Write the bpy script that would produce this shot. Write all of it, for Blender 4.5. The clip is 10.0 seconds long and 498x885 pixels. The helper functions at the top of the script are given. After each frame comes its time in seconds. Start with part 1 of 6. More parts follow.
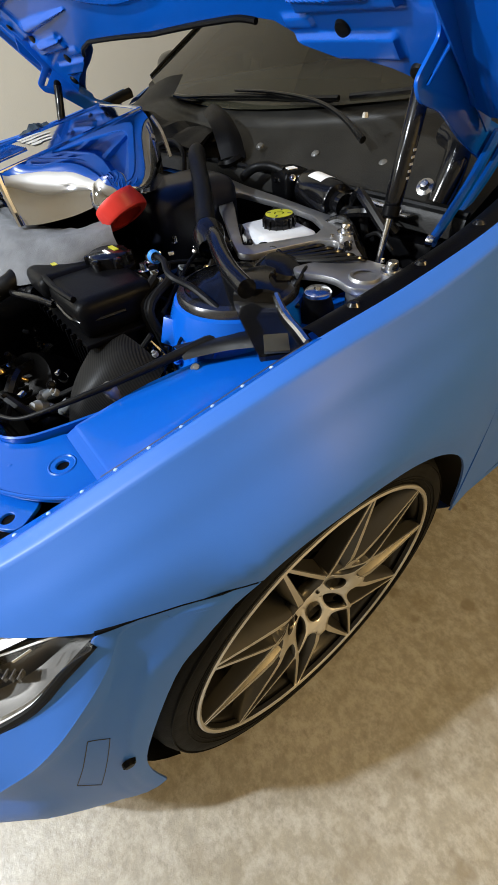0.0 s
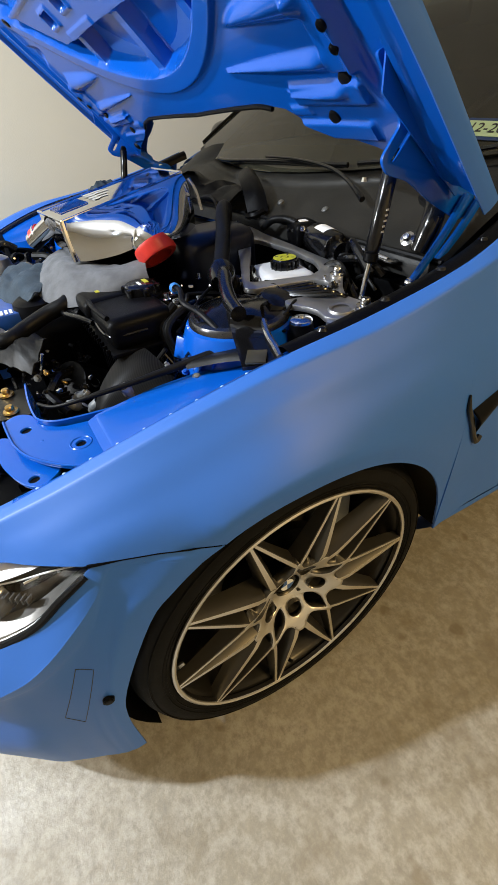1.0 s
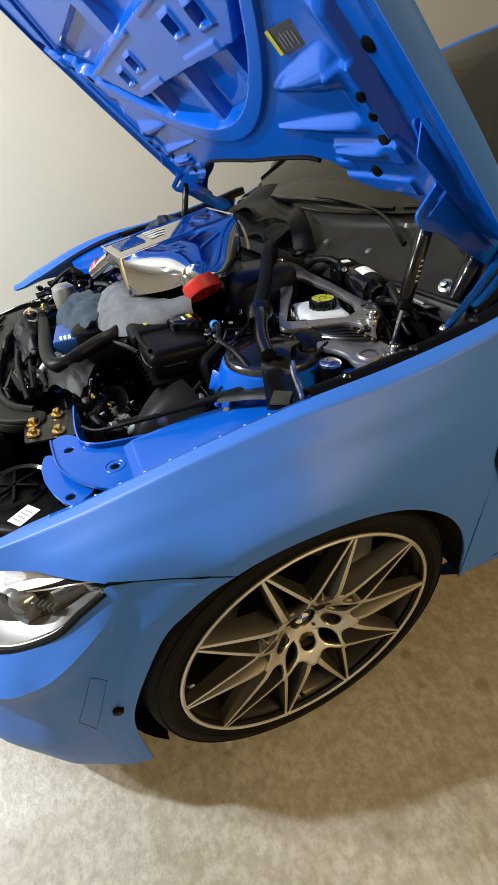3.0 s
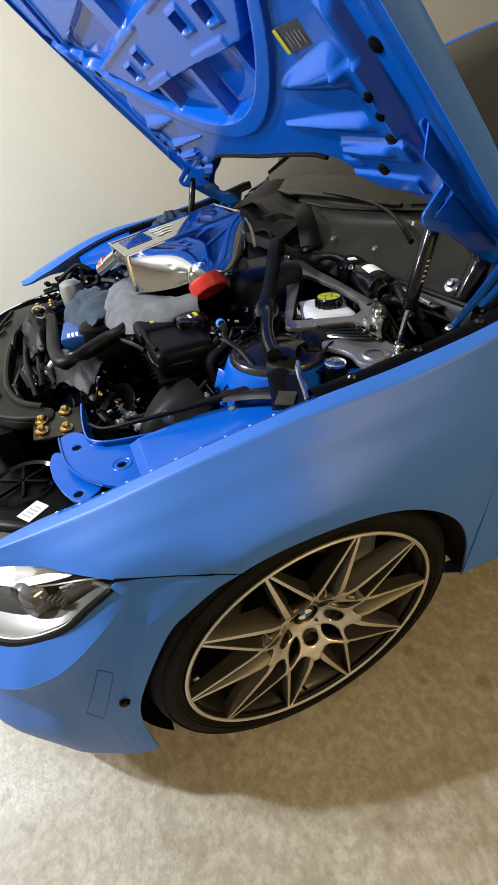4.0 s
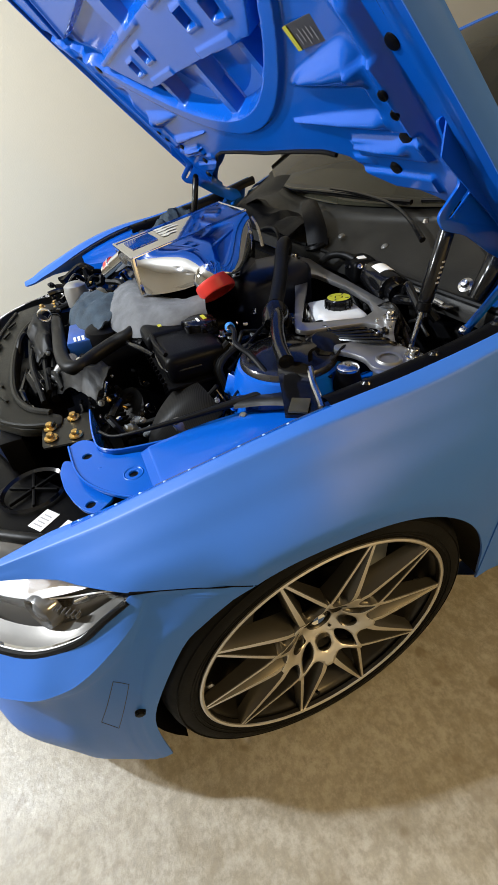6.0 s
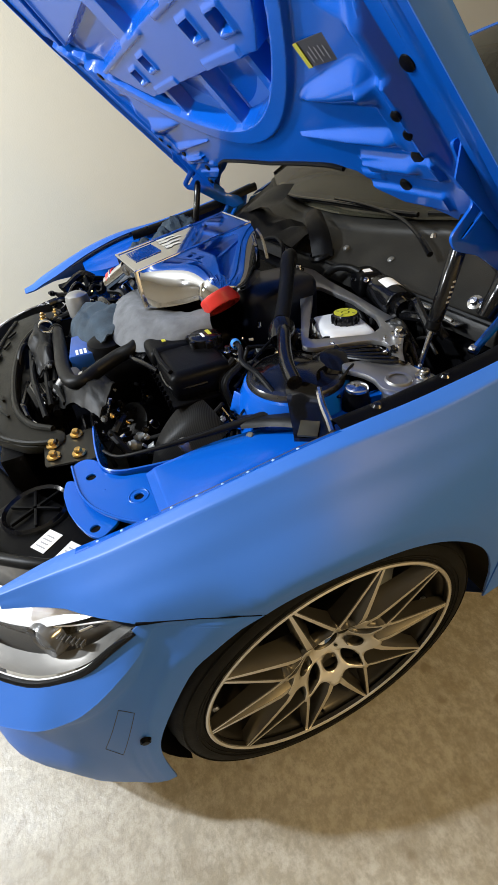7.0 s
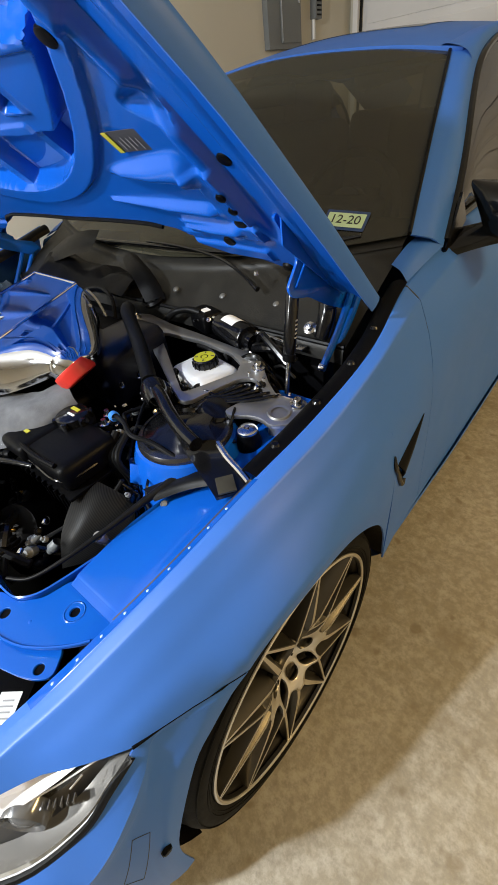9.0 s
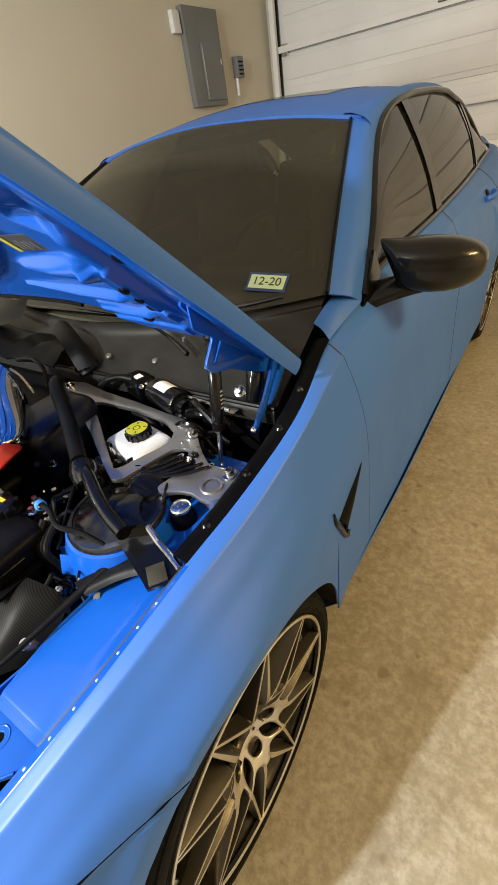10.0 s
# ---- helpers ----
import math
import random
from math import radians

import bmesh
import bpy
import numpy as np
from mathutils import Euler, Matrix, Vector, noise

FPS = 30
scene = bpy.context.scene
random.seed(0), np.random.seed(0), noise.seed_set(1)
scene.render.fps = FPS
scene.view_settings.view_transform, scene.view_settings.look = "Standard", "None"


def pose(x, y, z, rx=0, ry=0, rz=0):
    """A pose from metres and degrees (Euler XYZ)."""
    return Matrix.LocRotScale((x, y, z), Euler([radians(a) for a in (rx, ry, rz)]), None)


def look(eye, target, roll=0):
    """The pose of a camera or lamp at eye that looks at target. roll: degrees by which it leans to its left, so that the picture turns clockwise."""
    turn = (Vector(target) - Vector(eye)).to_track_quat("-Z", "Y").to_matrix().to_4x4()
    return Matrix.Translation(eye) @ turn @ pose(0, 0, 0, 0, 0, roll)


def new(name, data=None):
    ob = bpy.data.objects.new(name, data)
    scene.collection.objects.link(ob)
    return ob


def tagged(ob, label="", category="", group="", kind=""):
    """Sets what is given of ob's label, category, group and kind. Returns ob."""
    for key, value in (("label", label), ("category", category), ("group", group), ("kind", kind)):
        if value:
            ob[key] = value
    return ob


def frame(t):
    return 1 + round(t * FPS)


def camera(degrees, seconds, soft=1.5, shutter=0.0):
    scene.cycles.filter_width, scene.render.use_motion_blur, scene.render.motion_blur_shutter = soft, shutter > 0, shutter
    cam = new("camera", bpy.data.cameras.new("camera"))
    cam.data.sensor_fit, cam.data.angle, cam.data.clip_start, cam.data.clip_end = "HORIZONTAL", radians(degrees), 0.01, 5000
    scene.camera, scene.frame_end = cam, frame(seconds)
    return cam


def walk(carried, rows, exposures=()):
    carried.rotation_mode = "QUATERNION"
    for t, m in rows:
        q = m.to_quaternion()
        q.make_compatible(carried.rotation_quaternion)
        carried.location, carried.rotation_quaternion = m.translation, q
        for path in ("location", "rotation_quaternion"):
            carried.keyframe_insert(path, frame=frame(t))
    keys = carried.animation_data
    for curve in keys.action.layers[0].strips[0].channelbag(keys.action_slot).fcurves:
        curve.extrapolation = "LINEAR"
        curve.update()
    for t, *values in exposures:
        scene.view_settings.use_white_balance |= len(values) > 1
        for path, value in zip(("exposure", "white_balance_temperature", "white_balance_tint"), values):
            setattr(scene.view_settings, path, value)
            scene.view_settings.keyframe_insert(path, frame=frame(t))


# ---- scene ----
cam = camera(62.1, 10.0)
PATH = [
    (0, (1.099, -0.263, 1.054), (-0.091, 0.546, -0.334), -5.9),
    (0.5, (1.179, -0.301, 1.053), (-0.022, 0.444, -0.363), -6.4),
    (1, (1.245, -0.264, 1.078), (-0.135, 0.469, -0.169), -5.9),
    (1.5, (1.279, -0.239, 1.093), (-0.176, 0.437, -0.102), -5.3),
    (2, (1.283, -0.237, 1.109), (-0.214, 0.387, -0.061), -5.9),
    (2.5, (1.269, -0.235, 1.111), (-0.251, 0.356, -0.047), -6.2),
    (4, (1.271, -0.231, 1.129), (-0.246, 0.307, -0.058), -6.4),
    (4.5, (1.275, -0.232, 1.129), (-0.232, 0.302, -0.073), -6.3),
    (5, (1.272, -0.238, 1.136), (-0.224, 0.313, -0.072), -5.6),
    (6.5, (1.232, -0.236, 1.151), (-0.278, 0.269, -0.058), -8.0),
    (7, (1.211, -0.236, 1.166), (-0.291, 0.289, -0.044), -7.1),
    (7.5, (1.14, -0.248, 1.174), (-0.224, 0.431, -0.122), -7.3),
    (8, (1.091, -0.291, 1.181), (-0.141, 0.489, -0.187), -7.9),
    (8.5, (1.098, -0.312, 1.192), (-0.046, 0.605, -0.168), -7.8),
    (9, (1.133, -0.287, 1.263), (0.046, 0.813, -0.005), -8.8),
    (9.5, (1.151, -0.219, 1.303), (0.137, 1.007, 0.091), -9.7),
    (10, (1.162, -0.193, 1.315), (0.156, 1.063, 0.128), -10.5),
]
walk(cam, [(t, look(eye, target, roll)) for t, eye, target, roll in PATH], [(0, 0.0, 6500, 10), (7.5, -0.05, 6500, 10), (8.5, -0.05, 6500, 10), (9, 0.06, 6750, 10), (9.5, 0.34, 7100, 10), (10.0, 0.42, 7200, 10)])

# ---- camera helpers end; lights and exposure ----
world = bpy.data.worlds.new("world")
scene.world = world
world.use_nodes = True
world.node_tree.nodes["Background"].inputs[0].default_value = (0.9, 0.82, 0.7, 1)
world.node_tree.nodes["Background"].inputs[1].default_value = 0.015


def lamp(name, size_x, size_y, watts, m, colour):
    data = bpy.data.lights.new(name, "AREA")
    data.shape, data.size, data.size_y, data.energy, data.color = "RECTANGLE", size_x, size_y, watts, colour
    ob = new(name, data)
    ob.matrix_world = m
    return ob


lamp("front_lamp_light", 0.07, 0.07, 92, look((0.0, -2.0, 2.48), (0.2, 0.3, 0.6)), (0.88, 0.96, 1.05))
lamp("corner_lamp_light", 0.13, 0.13, 66, look((-0.55, -2.6, 1.80), (0.2, 0.4, 0.9)), (0.95, 0.98, 1.0))
lamp("second_bay_lamp_light", 0.12, 1.1, 82, pose(3.1, 1.3, 2.60), (1.0, 0.69, 0.29))


# ---- materials ----
def material(name, colour, rough=0.5, metal=0.0, noise_scale=0.0, noise_amount=0.15, bump=0.0, bump_scale=200.0, coat=0.0, second=None, spec=0.5):
    """A principled material with mottling at a large and a fine scale and a fine relief."""
    m = bpy.data.materials.new(name)
    m.use_nodes = True
    nt = m.node_tree
    b = nt.nodes["Principled BSDF"]
    b.inputs["Base Color"].default_value = (*colour, 1)
    b.inputs["Roughness"].default_value = rough
    b.inputs["Metallic"].default_value = metal
    b.inputs["Coat Weight"].default_value = coat
    b.inputs["Coat Roughness"].default_value = 0.05
    b.inputs["Specular IOR Level"].default_value = spec
    tc = nt.nodes.new("ShaderNodeTexCoord")
    if noise_scale:
        n1 = nt.nodes.new("ShaderNodeTexNoise")
        n1.inputs["Scale"].default_value = noise_scale
        n1.inputs["Detail"].default_value = 6
        nt.links.new(tc.outputs["Object"], n1.inputs["Vector"])
        ramp = nt.nodes.new("ShaderNodeMapRange")
        ramp.inputs["From Min"].default_value, ramp.inputs["From Max"].default_value = 0.3, 0.7
        nt.links.new(n1.outputs["Fac"], ramp.inputs["Value"])
        mix = nt.nodes.new("ShaderNodeMix")
        mix.data_type = "RGBA"
        low = second or tuple(c * (1 - noise_amount) for c in colour)
        high = tuple(min(1, c * (1 + noise_amount)) for c in colour)
        mix.inputs["A"].default_value = (*low, 1)
        mix.inputs["B"].default_value = (*high, 1)
        nt.links.new(ramp.outputs["Result"], mix.inputs["Factor"])
        nt.links.new(mix.outputs["Result"], b.inputs["Base Color"])
        r2 = nt.nodes.new("ShaderNodeMapRange")
        r2.inputs["To Min"].default_value, r2.inputs["To Max"].default_value = max(0.02, rough * 0.85), min(1, rough * 1.15)
        n2 = nt.nodes.new("ShaderNodeTexNoise")
        n2.inputs["Scale"].default_value = noise_scale * 5
        n2.inputs["Detail"].default_value = 4
        nt.links.new(tc.outputs["Object"], n2.inputs["Vector"])
        nt.links.new(n2.outputs["Fac"], r2.inputs["Value"])
        nt.links.new(r2.outputs["Result"], b.inputs["Roughness"])
    if bump:
        n3 = nt.nodes.new("ShaderNodeTexNoise")
        n3.inputs["Scale"].default_value = bump_scale
        n3.inputs["Detail"].default_value = 3
        nt.links.new(tc.outputs["Object"], n3.inputs["Vector"])
        bp = nt.nodes.new("ShaderNodeBump")
        bp.inputs["Strength"].default_value = bump
        bp.inputs["Distance"].default_value = 0.002
        nt.links.new(n3.outputs["Fac"], bp.inputs["Height"])
        nt.links.new(bp.outputs["Normal"], b.inputs["Normal"])
    return m


SATIN = material("satin_blue_wrap", (0.034, 0.140, 0.50), 0.5, 0.0, 1.5, 0.05, 0.04, 900, coat=0.2, spec=0.28)
SATIN.node_tree.nodes["Principled BSDF"].inputs["Coat Roughness"].default_value = 0.42
SATIN.node_tree.nodes["Principled BSDF"].inputs["Coat IOR"].default_value = 1.65
GLOSS = material("gloss_blue_paint", (0.002, 0.086, 0.45), 0.24, 0.0, 2.0, 0.05, 0.03, 60, coat=0.25, spec=0.25)
BLACKP = material("black_plastic", (0.0026, 0.0026, 0.003), 0.38, 0, 9, 0.3, 0.15, 500, spec=0.07)
BLACKS = material("smooth_black_plastic", (0.004, 0.004, 0.0045), 0.16, 0, 9, 0.3, 0.06, 90, spec=0.4)
RUBBER = material("black_rubber", (0.0045, 0.0045, 0.0045), 0.45, 0, 12, 0.3, 0.1, 300, spec=0.14)
TYRE = material("tyre_rubber", (0.005, 0.0048, 0.0045), 0.65, 0, 8, 0.3, 0.2, 200, spec=0.09)
WHEEL = material("wheel_grey_metal", (0.085, 0.078, 0.066), 0.35, 0.7, 6, 0.15, 0.05, 300)
MACHINED = material("machined_bright_metal", (0.70, 0.67, 0.61), 0.3, 0.9, 10, 0.03, 0.02, 400)
ALU = material("brushed_aluminium", (0.42, 0.42, 0.42), 0.38, 0.9, 14, 0.12, 0.12, 350)
STEEL = material("bright_steel", (0.6, 0.6, 0.6), 0.2, 1, 20, 0.1, 0.05, 300)
CHROME = material("polished_metal", (0.64, 0.65, 0.68), 0.06, 1, 6, 0.03, 0.05, 30)
GOLD = material("gold_zinc", (0.55, 0.36, 0.12), 0.3, 1, 20, 0.15)
RED = material("red_silicone_hose", (0.55, 0.03, 0.02), 0.4, 0, 12, 0.15, 0.1, 120)
WHITEP = material("milky_white_plastic", (0.7, 0.7, 0.68), 0.4, 0, 8, 0.06)
YELLOW = material("yellow_plastic", (0.42, 0.40, 0.02), 0.45, 0, 20, 0.15)
CLOTH = material("grey_cloth", (0.11, 0.113, 0.118), 0.9, 0, 30, 0.25, 0.6, 700)
DARKCLOTH = material("dark_blue_cloth", (0.02, 0.035, 0.05), 0.9, 0, 30, 0.3, 0.6, 600)
PAPER = material("white_paper_label", (0.75, 0.75, 0.74), 0.6, 0, 20, 0.04)
INK = material("label_ink", (0.03, 0.03, 0.035), 0.6)
WALL = material("beige_wall_paint", (0.60, 0.565, 0.47), 0.8, 0, 1.2, 0.03, 0.25, 140)
CEIL = material("white_ceiling_paint", (0.75, 0.73, 0.68), 0.85, 0, 1.5, 0.03, 0.3, 120)
DOORW = material("white_door_paint", (0.78, 0.77, 0.76), 0.45, 0, 3, 0.04, 0.1, 80)
PALEHEAD = material("pale_blue_rivet", (0.42, 0.55, 0.78), 0.3, 0, 20, 0.1)
DARKRING = material("dark_ring_metal", (0.10, 0.10, 0.105), 0.22, 0.9, 14, 0.2)
OLIVEP = material("olive_black_plastic", (0.007, 0.0065, 0.0045), 0.45, 0, 12, 0.3, 0.2, 300, spec=0.16)
COWLP = material("grained_cowl_plastic", (0.014, 0.0135, 0.012), 0.5, 0, 14, 0.25, 0.3, 380, spec=0.3)
GREYCLIP = material("grey_plastic_clip", (0.09, 0.09, 0.085), 0.35, 0, 20, 0.1)
GREYBOX = material("grey_enamel", (0.16, 0.17, 0.17), 0.45, 0, 5, 0.06, 0.08, 200)

CARBON = material("carbon_fibre", (0.005, 0.0045, 0.0035), 0.25, 0, 40, 0.3, coat=0.45, spec=0.2)
nt = CARBON.node_tree
chk = nt.nodes.new("ShaderNodeTexWave")
chk.wave_type, chk.bands_direction = "BANDS", "DIAGONAL"
chk.inputs["Scale"].default_value, chk.inputs["Distortion"].default_value = 170, 0
mixc = nt.nodes.new("ShaderNodeMix")
mixc.data_type = "RGBA"
mixc.inputs["A"].default_value, mixc.inputs["B"].default_value = (0.003, 0.003, 0.0025, 1), (0.010, 0.009, 0.0075, 1)
tcx = nt.nodes.new("ShaderNodeTexCoord")
nt.links.new(tcx.outputs["Object"], chk.inputs["Vector"])
nt.links.new(chk.outputs["Fac"], mixc.inputs["Factor"])
nt.links.new(mixc.outputs["Result"], nt.nodes["Principled BSDF"].inputs["Base Color"])


def concrete():
    """Power-floated concrete: broad stains, mottling, dark specks and hairline marks."""
    m = bpy.data.materials.new("concrete_floor")
    m.use_nodes = True
    nt = m.node_tree
    b = nt.nodes["Principled BSDF"]
    tc = nt.nodes.new("ShaderNodeTexCoord")

    def nz(scale, detail, rough=0.6, dist=0.0):
        n = nt.nodes.new("ShaderNodeTexNoise")
        n.inputs["Scale"].default_value, n.inputs["Detail"].default_value = scale, detail
        n.inputs["Roughness"].default_value, n.inputs["Distortion"].default_value = rough, dist
        nt.links.new(tc.outputs["Object"], n.inputs["Vector"])
        return n.outputs["Fac"]

    def remap(sock, lo, hi, a=0.0, c=1.0):
        r = nt.nodes.new("ShaderNodeMapRange")
        for k, v in zip(("From Min", "From Max", "To Min", "To Max"), (lo, hi, a, c)):
            r.inputs[k].default_value = v
        nt.links.new(sock, r.inputs["Value"])
        return r.outputs["Result"]

    def mix(fac, a, c):
        x = nt.nodes.new("ShaderNodeMix")
        x.data_type = "RGBA"
        nt.links.new(fac, x.inputs["Factor"])
        for k, v in (("A", a), ("B", c)):
            if isinstance(v, tuple):
                x.inputs[k].default_value = (*v, 1)
            else:
                nt.links.new(v, x.inputs[k])
        return x.outputs["Result"]

    base = mix(remap(nz(1.7, 5, 0.55), 0.33, 0.68), (0.26, 0.232, 0.17), (0.37, 0.34, 0.275))
    fine = mix(remap(nz(48, 8, 0.75), 0.34, 0.58, 0.3, 1.0), (0.20, 0.18, 0.145), base)
    pale = mix(remap(nz(24, 8, 0.75), 0.46, 0.74, 0.0, 0.55), fine, (0.50, 0.485, 0.445))
    dark = mix(remap(nz(7.5, 5, 0.6), 0.56, 0.70, 0.0, 0.6), pale, (0.20, 0.165, 0.11))
    spots = mix(remap(nz(16, 2, 0.4), 0.66, 0.74, 0.0, 0.65), dark, (0.17, 0.135, 0.085))
    vor = nt.nodes.new("ShaderNodeTexVoronoi")
    vor.inputs["Scale"].default_value = 8.0
    nt.links.new(tc.outputs["Object"], vor.inputs["Vector"])
    speck = mix(remap(vor.outputs["Distance"], 0.025, 0.045, 0.75, 0.0), spots, (0.07, 0.06, 0.045))
    nt.links.new(speck, b.inputs["Base Color"])
    nt.links.new(remap(nz(6, 6), 0.35, 0.65, 0.32, 0.58), b.inputs["Roughness"])
    bp = nt.nodes.new("ShaderNodeBump")
    bp.inputs["Strength"].default_value, bp.inputs["Distance"].default_value = 0.5, 0.003
    nt.links.new(nz(42, 8, 0.7), bp.inputs["Height"])
    nt.links.new(bp.outputs["Normal"], b.inputs["Normal"])
    return m


CONCRETE = concrete()


def glass(name, colour, film=0.0, haze_tone=(0.1, 0.095, 0.065), rough=0.02):
    m = bpy.data.materials.new(name)
    m.use_nodes = True
    nt = m.node_tree
    b = nt.nodes["Principled BSDF"]
    b.inputs["Base Color"].default_value = (*colour, 1)
    b.inputs["Roughness"].default_value = rough
    b.inputs["IOR"].default_value = 1.5
    tr = nt.nodes.new("ShaderNodeBsdfTransparent")
    tr.inputs[0].default_value = (*colour, 1)
    gl = nt.nodes.new("ShaderNodeBsdfGlossy")
    gl.inputs["Roughness"].default_value = rough
    fr = nt.nodes.new("ShaderNodeFresnel")
    fr.inputs["IOR"].default_value = 1.5
    mx = nt.nodes.new("ShaderNodeMixShader")
    nt.links.new(fr.outputs[0], mx.inputs[0])
    # diffuse film: the pane's milky reflection put in as an olive colour
    df = nt.nodes.new("ShaderNodeBsdfDiffuse")
    df.inputs[0].default_value = (*haze_tone, 1)
    fm = nt.nodes.new("ShaderNodeMixShader")
    fm.inputs[0].default_value = film
    nt.links.new(tr.outputs[0], fm.inputs[1])
    nt.links.new(df.outputs[0], fm.inputs[2])
    nt.links.new(fm.outputs[0], mx.inputs[1])
    nt.links.new(gl.outputs[0], mx.inputs[2])
    nt.links.new(mx.outputs[0], nt.nodes["Material Output"].inputs[0])
    return m


GLASS = glass("tinted_glass", (0.24, 0.23, 0.17), 0.28)
DARKGLASS = glass("dark_tinted_glass", (0.05, 0.05, 0.045), 0.1)
LENS = glass("clear_lens", (0.92, 0.92, 0.92), 0.0)


# ---- mesh helpers ----
def thing(name, label, category, m=None, group="", kind=""):
    ob = new(name)
    if m is not None:
        ob.matrix_world = m
    return tagged(ob, label, category, group, kind)


def part(name, bm, mat, parent=None, label="", smooth=True):
    """Links a bmesh as one mesh object under a thing or part."""
    me = bpy.data.meshes.new(name)
    bmesh.ops.recalc_face_normals(bm, faces=bm.faces[:])
    bm.to_mesh(me)
    rims = [i for i, e in enumerate(bm.edges) if e.is_boundary]
    bm.free()
    for m in mat if isinstance(mat, (list, tuple)) else [mat]:
        me.materials.append(m)
    if smooth:
        me.polygons.foreach_set("use_smooth", [True] * len(me.polygons))
        me.set_sharp_from_angle(angle=radians(38))
        for i in rims:
            me.edges[i].use_edge_sharp = True
    ob = new(name, me)
    if parent is not None:
        ob.parent = parent
    if label:
        tagged(ob, label)
    return ob


def cat(points, n):
    """A Catmull-Rom line through the points, n steps a stretch."""
    p = [Vector(q) for q in points]
    if len(p) < 3 or n < 2:
        return p
    out = []
    for i in range(len(p) - 1):
        a, b, c, d = p[max(i - 1, 0)], p[i], p[i + 1], p[min(i + 2, len(p) - 1)]
        for k in range(n):
            t = k / n
            out.append(0.5 * ((2 * b) + (c - a) * t + (2 * a - 5 * b + 4 * c - d) * t * t + (3 * b - a - 3 * c + d) * t ** 3))
    out.append(p[-1])
    return out


def resample(points, n):
    d = [0.0]
    for a, b in zip(points, points[1:]):
        d.append(d[-1] + (b - a).length)
    out, j = [], 0
    for i in range(n):
        s = d[-1] * i / (n - 1)
        while j < len(d) - 2 and d[j + 1] < s:
            j += 1
        w = (s - d[j]) / max(d[j + 1] - d[j], 1e-9)
        out.append(points[j].lerp(points[j + 1], w))
    return out


def grid(rows, bm=None, closed=False):
    bm = bm or bmesh.new()
    vs = [[bm.verts.new(p) for p in r] for r in rows]
    for a, b in zip(vs, vs[1:]):
        n = len(a)
        for i in range(n if closed else n - 1):
            bm.faces.new((a[i], a[(i + 1) % n], b[(i + 1) % n], b[i]))
    return bm


def sheet(rows, nu=4, nv=4):
    """Rows of control points, smoothed both ways."""
    rows = [cat(r, nu) for r in rows]
    cols = [cat([r[i] for r in rows], nv) for i in range(len(rows[0]))]
    return grid([[c[j] for c in cols] for j in range(len(cols[0]))])


def thick(ob, t, offset=-1):
    md = ob.modifiers.new("thickness", "SOLIDIFY")
    md.thickness, md.offset = t, offset
    return ob


def flip(bm):
    """Mirrors a bmesh across the car's middle."""
    for v in bm.verts:
        v.co.x = -v.co.x
    return bm


FAR = pose(0, 0, 0.75) @ pose(0, 0, 0, 0, 3.6, 0) @ pose(0, 0, -0.75)


def box(size, at=(0, 0, 0), bevel=0.0, rot=None, bm=None, seg=2):
    bm = bm or bmesh.new()
    r = bmesh.ops.create_cube(bm, size=1)
    vs = r["verts"]
    for v in vs:
        v.co = Vector((v.co.x * size[0], v.co.y * size[1], v.co.z * size[2]))
    if bevel:
        es = list({e for v in vs for e in v.link_edges})
        rb = bmesh.ops.bevel(bm, geom=es, offset=bevel, segments=seg, affect="EDGES", profile=0.6)
        vs = list({v for f in rb["faces"] for v in f.verts} | {v for v in vs if v.is_valid})
    m = pose(*at) if rot is None else pose(*at, *rot)
    for v in vs:
        v.co = m @ v.co
    return bm


def lathe(profile, m=None, seg=32, bm=None):
    """Turns (radius, height) points round z, then lays them by the pose m."""
    bm = bm or bmesh.new()
    m = m or Matrix()
    rings = []
    for r, z in profile:
        if r < 1e-5:
            rings.append([bm.verts.new(m @ Vector((0, 0, z)))])
        else:
            rings.append([bm.verts.new(m @ Vector((r * math.cos(2 * math.pi * i / seg), r * math.sin(2 * math.pi * i / seg), z))) for i in range(seg)])
    for a, b in zip(rings, rings[1:]):
        for i in range(seg):
            k = (i + 1) % seg
            if len(a) == 1 and len(b) == 1:
                continue
            if len(a) == 1:
                bm.faces.new((a[0], b[i], b[k]))
            elif len(b) == 1:
                bm.faces.new((a[i], a[k], b[0]))
            else:
                bm.faces.new((a[i], a[k], b[k], b[i]))
    return bm


def axis(at, way, spin=0):
    """The pose at a place with z along the way."""
    return Matrix.Translation(at) @ Vector(way).to_track_quat("Z", "Y").to_matrix().to_4x4() @ pose(0, 0, 0, 0, 0, spin)


def tube(points, r, n=5, seg=10, bm=None, radii=None):
    bm = bm or bmesh.new()
    line = cat(points, n)
    rad = [r] * len(line)
    if radii:
        rr = cat([(q, 0, 0) for q in radii], n)
        rad = [q.x for q in rr]
    up = Vector((0.13, 0.21, 0.97))
    rows = []
    for i, p in enumerate(line):
        w = (line[min(i + 1, len(line) - 1)] - line[max(i - 1, 0)]).normalized()
        a = w.cross(up)
        if a.length < 0.1:
            a = w.cross(Vector((1, 0, 0)))
        a.normalize()
        b = w.cross(a)
        up = -b if (-b).dot(up) > 0 else b
        rows.append([p + rad[i] * (a * math.cos(2 * math.pi * k / seg) + b * math.sin(2 * math.pi * k / seg)) for k in range(seg)])
    grid(rows, bm, closed=True)
    bm.verts.ensure_lookup_table()
    nv = len(rows) * seg
    bm.faces.new([bm.verts[len(bm.verts) - nv + k] for k in range(seg)])
    bm.faces.new([bm.verts[len(bm.verts) - seg + k] for k in range(seg)][::-1])
    return bm


